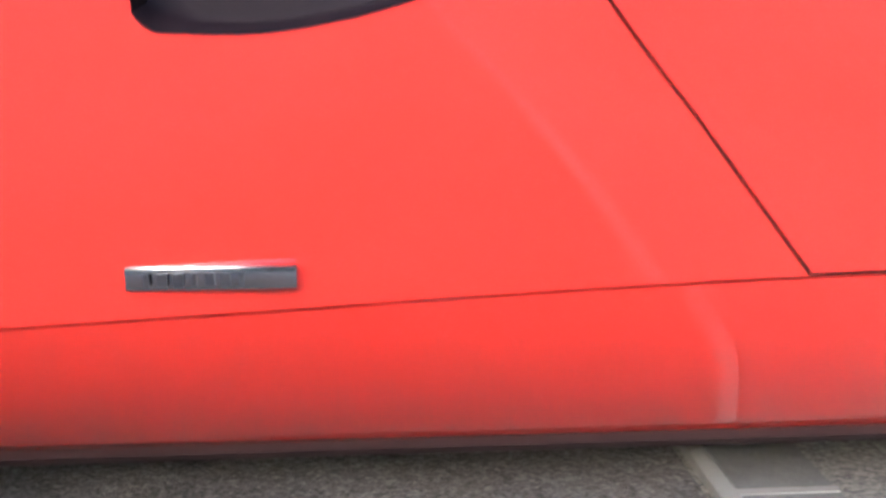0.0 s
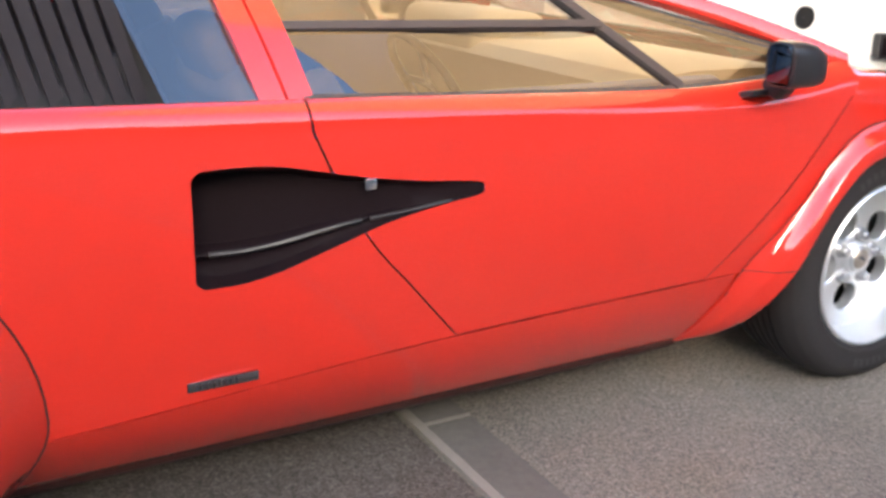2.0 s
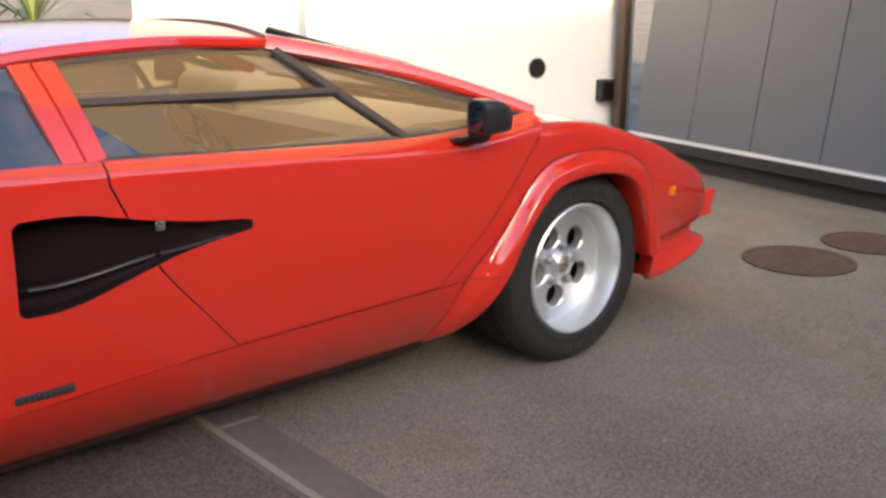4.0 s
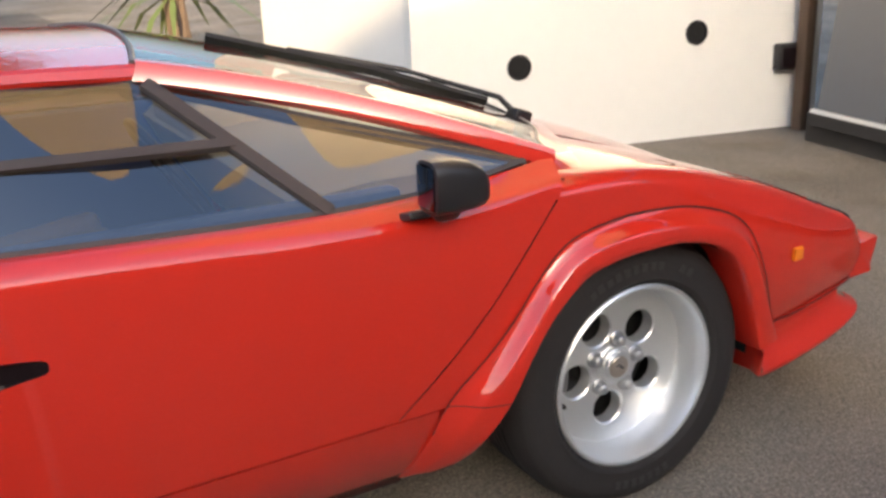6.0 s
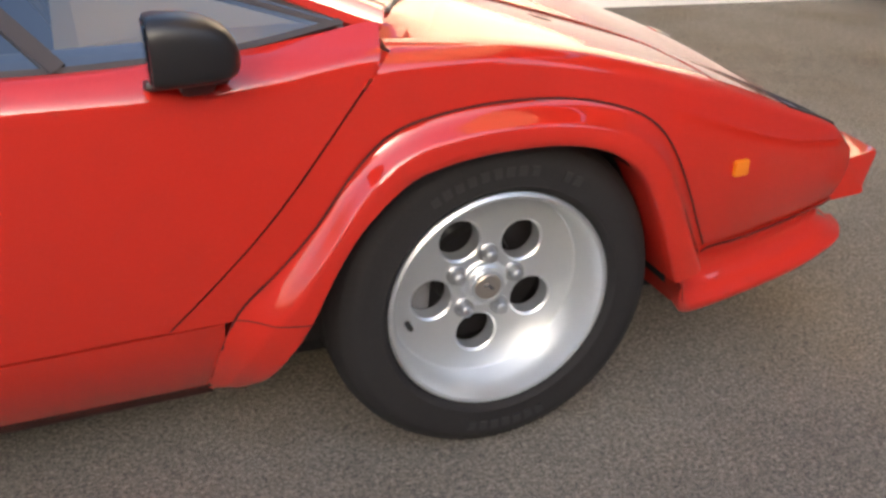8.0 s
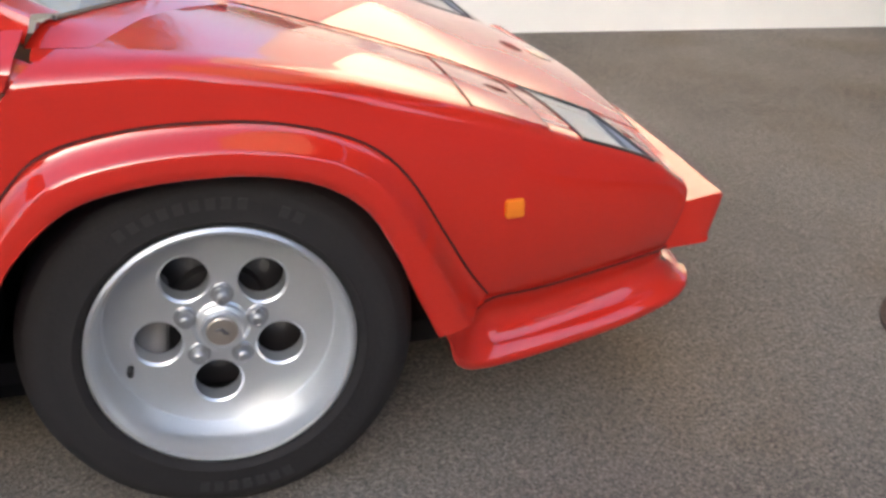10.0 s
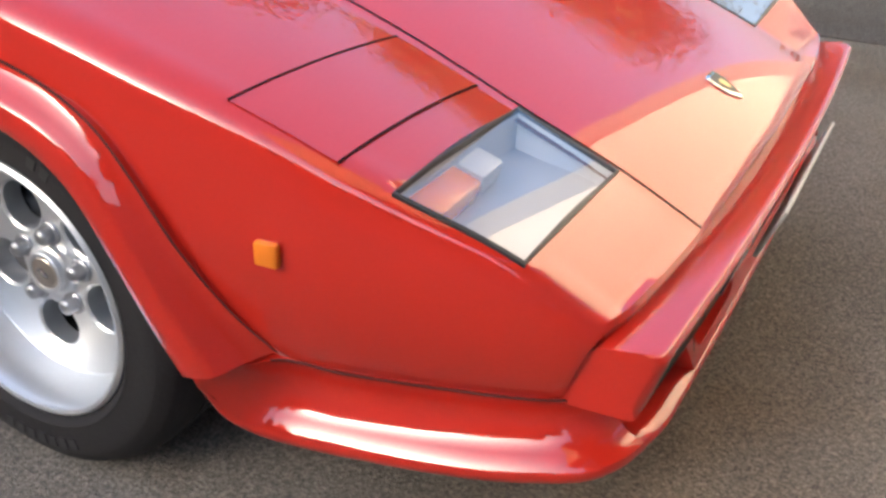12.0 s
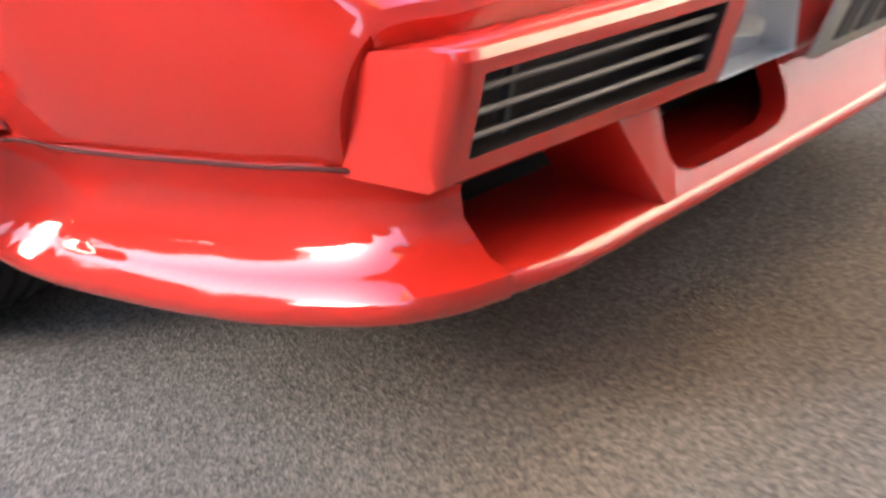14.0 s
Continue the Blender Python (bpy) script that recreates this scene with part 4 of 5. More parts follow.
def recess(y0, y1, low, deep, bm):
    """Walls and back of an opening in the bumper face, from z = 0.402 down to low."""
    n = 10
    yy = [y0 + (y1 - y0) * k / n for k in range(n + 1)]
    up = [Vector((0.901 + bow(v), v, 0.402)) for v in yy]
    lo = [Vector((face_x(low) + bow(v), splay(v, low), low)) for v in yy]
    back = Vector((-deep, 0, 0))
    grid([up, [p + back for p in up], [p + back for p in lo], lo], bm)
    for k in (0, n):
        bm.faces.new([bm.verts.new(p) for p in (up[k], up[k] + back, lo[k] + back, lo[k])])
    return bm


for sgn in (-1, 1):
    y0, y1 = sorted((-sgn * GRILLE[0], -sgn * GRILLE[1]))
    g = part("grille", recess(y0, y1, 0.345, 0.042, bmesh.new()), GRILLE_DARK, bumper, "dark recessed grille with metal bars")
    for k in range(3):
        z = 0.357 + 0.0165 * k
        pts = [(face_x(z) + bow(v) - 0.008, v, z) for v in np.linspace(y0 + 0.002, y1 - 0.002, 10)]
        part("slat", tube(pts, 0.0025, 6), STEEL, g)
    v = -sgn * (GRILLE[0] + 0.055)
    part("stay", box((0.006, 0.006, 0.055), (0.88 + bow(v) - 0.012, v, 0.372), Euler((0, radians(14), 0)).to_matrix()), STEEL, g)
    y0, y1 = sorted((-sgn * LAMP[0], -sgn * LAMP[1]))
    g = part("fog_lamp", recess(y0, y1, 0.330, 0.034, bmesh.new()), LAMP_SILVER, bumper, "clear lamp behind ribbed glass", 40)
    yy = [y0 + 0.003 + (y1 - y0 - 0.006) * k / 6 for k in range(7)]
    lens = part("lens", grid([[(face_x(z) + bow(v) - 0.003, splay(v, z), z) for v in yy] for z in (0.400, 0.378, 0.355, 0.332)]), FOG_GLASS, g)
    lens.visible_shadow = False
    mid = splay((y0 + y1) / 2, 0.365)
    part("bulb_holder", lathe([(0.001, 0.006), (0.007, 0.004), (0.009, -0.006), (0.010, -0.016)], 16), WHITE_PLASTIC, g).matrix_basis = pose(0.880 + bow(mid), mid, 0.366, 0, 0, 90)

# number plate, lettering kept as plain bars
plate_turn = Euler((0, radians(22), 0)).to_matrix()
plate_at = Vector((0.922, 0.010, 0.361))
plate = part("number_plate", box((0.006, 0.41, 0.088), plate_at, plate_turn, 0.002), PLATE, car, "white number plate with dark characters")
for k in range(7):
    v = -0.158 + k * 0.049 + (0.018 if k > 3 else 0)
    part("character_bar", box((0.002, 0.034, 0.056), plate_at + plate_turn @ Vector((0.0038, v, 0)), plate_turn), INK, plate)


# front spoiler: side wings that turn the corner, lower lip, strut and slotted panel
WING_TOP = []


def wing_bm():
    top = trace([(0.352, -0.800, 0.294), (0.40, -0.768, 0.303), *[(x, CREASE(x)[0] - 0.005, CREASE(x)[1] - 0.002) for x in (0.449, 0.52, 0.6, 0.67, 0.73, 0.775)], (0.812, -0.650, 0.323), (0.836, -0.625, 0.321), (0.846, -0.595, 0.320)], 56)
    low = trace([(0.362, -0.796, 0.262), (0.380, -0.775, 0.212), (0.425, -0.747, 0.178), (0.56, -0.727, 0.182), (0.70, -0.708, 0.199), (0.78, -0.690, 0.213), (0.832, -0.668, 0.221), (0.862, -0.632, 0.224), (0.876, -0.590, 0.225)], 56)
    rows = []
    WING_TOP[:] = [p + Vector((0, -0.001, 0.0025)) for p in top[10:-6]]
    for i, (p, q) in enumerate(zip(top, low)):
        w = min(i / 14, 1.0)
        w = w * w * (3 - 2 * w)
        turn = min(max((i - 4) / 12, 0.0), 1.0)
        d = low[min(i + 1, 56)] - low[max(i - 1, 0)]
        n = Vector((0, 1, 0)).lerp(Vector((-d.y, d.x, 0)).normalized(), turn).normalized()
        ins = n * 0.038 * w
        a, b, c = p.lerp(q, 0.25) + ins * 0.75, p.lerp(q, 0.50) + ins, p.lerp(q, 0.74) + ins * 0.42
        rows.append([p + n * 0.03 + Vector((0, 0, 0.012)), p + n * 0.010 + Vector((0, 0, 0.003 + 0.007 * turn)), p + n * 0.007 + Vector((0, 0, 0.001)), p, p.lerp(q, 0.1) + ins * 0.4, a, b, c, q + Vector((0, 0, 0.020)), q + n * -0.002 + Vector((0, 0, 0.012)), q + n * 0.003 + Vector((0, 0, 0.0)), q + n * 0.010 + Vector((0, 0, -0.004)), q + n * 0.03 + Vector((0, 0, 0.004))])
    bm = grid(rows)
    end = rows[-1][3:-1]
    grid([end, [p + Vector((-0.03, -0.004, 0)) for p in end], [p + Vector((-0.11, -0.01, 0)) for p in end]], bm)
    return bm


spoiler = part("front_spoiler", wing_bm(), RED, car, "red chin spoiler with brake ducts", 60)
part("wing", flip(wing_bm()), RED, spoiler, sharp=60)
lip_sec = [(0.74, 0.222), (0.85, 0.218), (0.872, 0.220), (0.882, 0.226), (0.884, 0.233), (0.880, 0.240), (0.862, 0.243), (0.74, 0.240)]
part("lip", grid([[(x + bow(y) * 0.5 - (0.016 * max(0.0, (abs(y) - 0.50) / 0.10) ** 2 if x > 0.8 else 0), y, z) for x, z in lip_sec] for y in np.linspace(-0.60, 0.60, 49)], closed=True), RED, spoiler, "rounded lower lip", 60)


both("spoiler_joint", lambda: tube(WING_TOP, 0.0018, 6), GAP, spoiler)


def panel_point(y, z):
    """The sloping panel between bumper and lip."""
    u, steep = (0.324 - z) / 0.086, min(max((abs(y) - 0.33) / 0.08, 0.0), 1.0)
    return Vector((0.838 + 0.030 * steep + (0.042 - 0.030 * steep) * u + bow(y) * 0.5, y, z))


def strut_edge(z):
    return -0.402 - 0.055 * (z - 0.238) / 0.086


SLOT = [(-0.390, 0.36), (-0.389, 0.288), (-0.384, 0.272), (-0.374, 0.261), (-0.358, 0.255), (-0.335, 0.2525), (-0.220, 0.2525), (-0.190, 0.255), (-0.168, 0.263), (-0.156, 0.276), (-0.152, 0.290), (-0.150, 0.36)]


def slot_panel_bm():
    rows = []
    for i in range(25):
        z = 0.238 + 0.086 * i / 24
        y0 = strut_edge(z)
        rows.append([panel_point(y0 + (-0.130 - y0) * k / 64, z) for k in range(65)])
    bm = grid(rows)
    cut(bm, SLOT, (1, 2), panel_point, 0.006)
    ring = [panel_point(y, min(z, 0.322)) for y, z in SLOT]
    grid([ring, [p + Vector((-0.006, 0, -0.002)) for p in ring], [p + Vector((-0.026, 0, -0.003)) for p in ring]], bm)
    edge = [r[0] for r in rows]
    grid([edge, [p + Vector((-0.006, -0.003, 0)) for p in edge], [p + Vector((-0.018, -0.006, 0)) for p in edge], [p + Vector((-0.11, 0.004, 0)) for p in edge]], bm)
    return bm


part("centre_panel", grid([[panel_point(-0.1305 + 0.261 * k / 20, 0.238 + 0.086 * i / 12) for k in range(21)] for i in range(13)]), RED, spoiler)
panels = both("slot_panel", slot_panel_bm, RED, spoiler, "red panel with a rounded brake slot", 50)
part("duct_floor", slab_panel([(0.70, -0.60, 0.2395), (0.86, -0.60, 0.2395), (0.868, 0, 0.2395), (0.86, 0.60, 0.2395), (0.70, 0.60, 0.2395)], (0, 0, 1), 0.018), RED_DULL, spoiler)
# near-black boxes stand in for the deep shade behind duct and bumper
part("duct_shade_back", box((0.02, 1.26, 0.12), (0.735, 0, 0.29)), DARK, spoiler)
part("nose_shade_filler", box((0.06, 1.16, 0.06), (0.780, 0, 0.36), bevel=0.004), DARK, car)

# ---- cabin ----
PT, PB = Vector((-0.868, -0.452, 1.010)), Vector((-0.186, -0.748, 0.806))  # windscreen pillar
ROOF_EDGE = trace([PT, (-1.15, -0.475, 1.022), (-1.46, -0.500, 1.008), (-1.80, -0.53, 0.965)], 24)


def screen_point(u, w):
    """u along the width from right to left, w from the base to the top."""
    yb, yt = -0.745 + 1.49 * u, -0.452 + 0.904 * u
    base = Vector((SCREEN_X(abs(yb)), yb, 0.806 - 0.042 * (1 - (yb / 0.745) ** 2)))
    top = Vector((-0.868 + 0.055 * (1 - (yt / 0.452) ** 2), yt, 1.010 + 0.022 * (1 - (yt / 0.452) ** 2)))
    p = base.lerp(top, w)
    p.z += 0.022 * 4 * w * (1 - w)
    return p


screen = part("windscreen", grid([[screen_point(k / 32, i / 20) for k in range(33)] for i in range(21)]), CLEAR, car, "large raked windscreen")
screen.visible_shadow = False


def screen_rubber_bm():
    bm = tube([screen_point(k / 32, 0.0) + Vector((0.002, 0, -0.002)) for k in range(1, 32)], 0.004, 6)
    tube([screen_point(k / 32, 1.0) + Vector((-0.004, 0, 0.002)) for k in range(33)], 0.006, 6, bm)
    return bm




def cowl_bm():
    """Red cowl rising to the foot of the windscreen."""
    rows = []
    for k in range(41):
        y = -0.752 + 0.752 * k / 40
        x0 = SCREEN_X(min(-y, 0.76))
        zs = 0.803 - 0.042 * (1 - min(-y / 0.745, 1.0) ** 2)
        over = max(0.0, (-y - 0.69) / 0.06)
        row = []
        for d, w in ((-0.012, 1.0), (0.006, 0.85), (0.024, 0.5), (0.045, 0.18), (0.065, 0.05), (0.085, -0.1)):
            low = top_z(x0 + d, y) + 0.0004
            up = zs + (low - zs) * min(over, 1.0)
            row.append((x0 + d, y, low + (up - low) * w if w > 0 else low - 0.003))
        rows.append(row)
    return grid(rows)


both("cowl", cowl_bm, RED, car)
part("screen_seal", screen_rubber_bm(), SCREEN_RUBBER, car)


def pillar_bm():
    """Red pillar beside the windscreen."""
    rows = []
    for i in range(25):
        w = i / 24
        p = screen_point(0.0, w)
        q = screen_point(0.045, w)
        d = Vector((-0.012, -0.016 - 0.004 * w, -0.026))
        rows.append([q + Vector((0, 0, 0.002)), p + Vector((0, 0.004, 0.008)), p + Vector((0, -0.008, 0.006)), p + d * 0.5 + Vector((0, -0.008, 0)), p + d, p + d + Vector((0, 0.02, -0.01))])
    return grid(rows)


both("windscreen_pillar", pillar_bm, RED, car)

rows = []
for p in ROOF_EDGE:
    row = []
    for k in range(25):
        u = k / 24
        y = p.y + (-2 * p.y) * u
        c = 1 - (y / p.y) ** 2
        row.append((p.x + (0.055 * c * max(0, 1 - (PT.x - p.x) / 0.3)), y, p.z + 0.022 * c))
    rows.append(row)
roof = part("roof", grid(rows), RED, car, "low flat red roof")


def roof_rail_bm():
    rows = []
    for p in ROOF_EDGE:
        rows.append([p, p + Vector((0, -0.010, -0.006)), p + Vector((0, -0.016, -0.020)), p + Vector((0, -0.012, -0.028)), p + Vector((0, 0.02, -0.03))])
    return grid(rows)


both("roof_rail", roof_rail_bm, RED, car)


def wb(x):
    return Vector((x, *WINBASE(x)))


GLASS_LOW = [wb(-1.405) + Vector((0, 0.004, 0.002)), wb(-1.1), wb(-0.64), wb(-0.4), Vector((-0.245, -0.742, 0.797))]
GLASS_TOP = [Vector((-1.447, -0.512, 0.978)), Vector((-1.15, -0.490, 0.990)), Vector((-0.885, -0.470, 0.980)), Vector((-0.60, -0.592, 0.900)), Vector((-0.240, -0.742, 0.800))]


LOWS, TOPS = trace(GLASS_LOW, 40), trace(GLASS_TOP, 40)


def door_glass_bm():
    rows = []
    for a, b in zip(LOWS, TOPS):
        rows.append([a.lerp(b, k / 8) + Vector((0, -0.0005 * 4 * (k / 8) * (1 - k / 8), 0)) for k in range(9)])
    return grid(rows)


def on_glass(x, z):
    """The point of the side glass plane at (x, z)."""
    low = wb(x)
    w = (z - low.z) / (0.985 - low.z)
    return Vector((x, low.y + (-0.487 - low.y) * w - 0.003 * 4 * w * (1 - w) - 0.003, z))


def flat_bar(points, width, out, bm=None):
    """A trim bar lying on the side glass."""
    bm = bm or bmesh.new()
    p = [Vector(q) for q in points]
    nrm = Vector((0, -0.72, 0.69))
    rows = []
    for i, q in enumerate(p):
        d = (p[min(i + 1, len(p) - 1)] - p[max(i - 1, 0)]).normalized()
        s = d.cross(nrm).normalized() * width / 2
        rows.append([q - s - nrm * 0.01, q - s + nrm * out, q + s + nrm * out, q + s - nrm * 0.01])
    return grid(rows, bm, closed=True)


def frame_bm():
    n = 12
    bm = flat_bar([p + Vector((0, 0.002, -0.004)) for p in TOPS], 0.022, 0.004)
    flat_bar([p + Vector((0, 0, 0.002)) for p in LOWS], 0.010, 0.003, bm)
    flat_bar([LOWS[0].lerp(TOPS[0], k / n) for k in range(n + 1)], 0.018, 0.004, bm)
    flat_bar([Vector((-0.632, -0.727, 0.762)).lerp(Vector((-0.862, -0.482, 0.978)), k / n) + Vector((0, -0.002 * 4 * (k / n) * (1 - k / n), 0)) for k in range(n + 1)], 0.024, 0.007, bm)
    flat_bar([on_glass(-1.425 + (1.425 - 0.75) * k / n, 0.892 - 0.014 * k / n) for k in range(n + 1)], 0.018, 0.007, bm)
    return bm


glass = both("door_glass", door_glass_bm, GLASS, car, "bronze-tinted side window in a dark frame")
for sgn, g in zip((1, -1), glass):
    g.visible_shadow = False
    part("window_frame", frame_bm() if sgn == 1 else flip(frame_bm()), WINDOW_TRIM, g, "dark window frame with a split bar", 50)


def pillar_b_bm():
    rows = []
    lo0, lo1 = wb(-1.395) + Vector((0, 0.002, -0.002)), wb(-1.492) + Vector((0, 0.002, -0.002))
    hi0, hi1 = Vector((-1.437, -0.516, 0.982)), Vector((-1.536, -0.520, 0.976))
    for k in range(13):
        w = k / 12
        a, b = lo0.lerp(hi0, w), lo1.lerp(hi1, w)
        o = Vector((0, -0.013 * 4 * w * (1 - w) - 0.004, 0))
        rows.append([a + o + Vector((0, 0.02, 0)), a + o, a.lerp(b, 0.47) + o, a.lerp(b, 0.50) + o + Vector((0, 0.006, -0.004)), a.lerp(b, 0.53) + o, b + o, b + o + Vector((0, 0.02, 0))])
    return grid(rows)


both("centre_pillar", pillar_b_bm, RED, car, "", 25)


def quarter_glass_bm():
    lo = [wb(-1.488 - 0.16 * k / 6) for k in range(7)]
    hi = [Vector((-1.53 - 0.16 * k / 6, -0.520 - 0.012 * k / 6, 0.972 - 0.025 * k / 6)) for k in range(7)]
    return grid([lo, hi])


for g in both("quarter_glass", quarter_glass_bm, GLASS, car, "tinted rear quarter window"):
    g.visible_shadow = False


def vent_bm():
    rows = []
    for k in range(9):
        for off, dep in ((0.0, 0.0), (0.024, -0.006), (0.027, 0.022)):
            x = -1.648 - 0.032 * k - off
            lo, hi = wb(x), Vector((x - 0.045, -0.545, 0.955))
            rows.append([lo + Vector((0, dep + 0.012, -0.07)), hi + Vector((0, dep, 0))])
    return grid(rows)


both("side_vent", vent_bm, VENT_BLACK, car, "black ribbed engine vent", 20)
both("vent_backing", lambda: grid([[wb(x) + Vector((0, 0.03, -0.02)), Vector((x - 0.045, -0.50, 0.955))] for x in np.linspace(-1.63, -1.95, 8)]), DARK, car)


def scoop_bm():
    rows = []
    for x, t in ((-1.93, 0.0), (-1.945, 0.8), (-2.02, 1.0), (-2.25, 1.0), (-2.6, 0.7)):
        lo, hi = Vector((x, -0.70 - 0.02 * t, 0.835)), Vector((x - 0.04, -0.56, 0.965 - 0.02 * t))
        rows.append([lo + Vector((0, 0.06, -0.01)), lo, lo.lerp(hi, 0.5) + Vector((0, -0.045 * t, 0.01)), hi, hi + Vector((0, 0.2, 0.0))])
    return grid(rows)


both("engine_scoop", scoop_bm, RED, car, "red shoulder air scoop")

rows = []
for x, z, w in ((-1.80, 0.965, 0.53), (-2.1, 0.93, 0.55), (-2.5, 0.88, 0.6), (-2.95, 0.83, 0.66), (-3.12, 0.80, 0.72), (-3.18, 0.72, 0.78), (-3.16, 0.40, 0.80), (-3.05, 0.28, 0.78)):
    rows.append([(x, -w + 2 * w * k / 12, z) for k in range(13)])
part("engine_deck", grid(rows), RED, car)


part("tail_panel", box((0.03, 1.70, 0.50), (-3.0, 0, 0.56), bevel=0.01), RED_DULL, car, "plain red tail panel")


def haunch_bm():
    rows = []
    for x in np.linspace(-3.12, -1.97, 20):
        b = Vector((x, *WINBASE(max(x, -2.1))))
        if x < -2.1:
            b = Vector((x, -0.69 - 0.08 * (-2.1 - x), 0.805))
        rows.append([b, Vector((x, -0.56, 0.86)), Vector((x, -0.52, 0.865))])
    return grid(rows)


both("rear_haunch", haunch_bm, RED, car)


# door mirror
def mirror_bm():
    rows = []
    for x, ry, rz, dz in ((-0.527, 0.031, 0.043, 0.0), (-0.525, 0.037, 0.049, 0.0), (-0.515, 0.039, 0.051, 0.0), (-0.485, 0.039, 0.050, -0.001), (-0.455, 0.037, 0.046, -0.004), (-0.432, 0.032, 0.037, -0.009), (-0.420, 0.022, 0.025, -0.014), (-0.415, 0.009, 0.010, -0.018)):
        row = []
        for k in range(28):
            a = 2 * math.pi * k / 28
            c, s = math.cos(a), math.sin(a)
            row.append((x, -0.882 + ry * math.copysign(abs(c) ** 0.6, c), 0.821 + dz + 0.9 * rz * math.copysign(abs(s) ** 0.6, s)))
        rows.append(row)
    bm = grid(rows, closed=True)
    bm.verts.ensure_lookup_table()
    n = len(bm.verts)
    bm.faces.new([bm.verts[n - 1 - k] for k in range(28)])
    return bm


def mirror_stalk_bm():
    bm = box((0.11, 0.055, 0.014), (-0.475, -0.798, 0.752), Euler((radians(-14), 0, 0)).to_matrix(), 0.005)
    box((0.05, 0.05, 0.05), (-0.465, -0.832, 0.774), Euler((radians(35), 0, 0)).to_matrix(), 0.012, bm)
    return bm


mirrors = both("door_mirror", mirror_bm, BLACK, car, "black plastic door mirror", 50)
for sgn, mi in zip((1, -1), mirrors):
    m = (lambda b: b) if sgn == 1 else flip
    part("stalk", m(mirror_stalk_bm()), BLACK, mi)
    part("mirror_glass", m(box((0.003, 0.056, 0.070), (-0.5275, -0.882, 0.821), bevel=0.001)), DARK_MIRROR, mi, "silvered mirror glass")


# wipers
def lift(u, w, up):
    p = screen_point(u, w)
    return p + Vector((0.3 * up, 0, up))


w1 = part("wiper", tube([(0.075, -0.235, 0.768), lift(0.36, 0.05, 0.03), lift(0.37, 0.3, 0.03), lift(0.40, 0.62, 0.016)], [0.009, 0.007, 0.005, 0.004], 8), BLACK, car, "long black wiper arm")
part("blade", flat_bar([lift(0.33, 0.10, 0.012), lift(0.37, 0.4, 0.012), lift(0.43, 0.80, 0.012)], 0.012, 0.012), SEAL, w1)
part("pivot", box((0.05, 0.05, 0.035), (0.078, -0.235, 0.768), Euler((0, radians(20), 0)).to_matrix(), 0.008), BLACK, w1)
part("arm_rod", tube([(0.06, -0.20, 0.775), lift(0.40, 0.3, 0.034), lift(0.43, 0.60, 0.02)], 0.0035, 6), BLACK, w1)


# ---- wheels ----
HUB_Z = 0.300
FACE = -0.034  # the wheel disc lies this far behind the tyre bead
HOLE_ANGLES = [46 + 72 * k for k in range(5)]


def disc_with_holes(bm, r_in, r_out, ring, hole, along):
    """The flat wheel face between r_in and r_out, with five round holes and their tubes."""
    sides = 40
    for base in HOLE_ANGLES:
        c = Vector((ring * math.cos(radians(base)), ring * math.sin(radians(base))))
        outer, inner = [], []
        for k in range(sides):
            a = 2 * math.pi * k / sides + radians(base)
            d = Vector((math.cos(a), math.sin(a)))
            lo, hi = 0.0, 0.4
            for _ in range(30):
                mid = (lo + hi) / 2
                q = c + d * mid
                ang = (math.degrees(math.atan2(q.y, q.x)) - base + 180) % 360 - 180
                ok = r_in < q.length < r_out and abs(ang) < 36
                lo, hi = (mid, hi) if ok else (lo, mid)
            outer.append(c + d * lo)
            inner.append(c + d * hole)
        soft = [p + (p - c).normalized() * 0.004 for p in inner]
        y = lambda p, s: (p.x, -s, p.y)
        grid([[y(p, along) for p in outer], [y(p, along) for p in soft], [y(p, along - 0.003) for p in inner], [y(p, along - 0.035) for p in inner]], bm, closed=True)


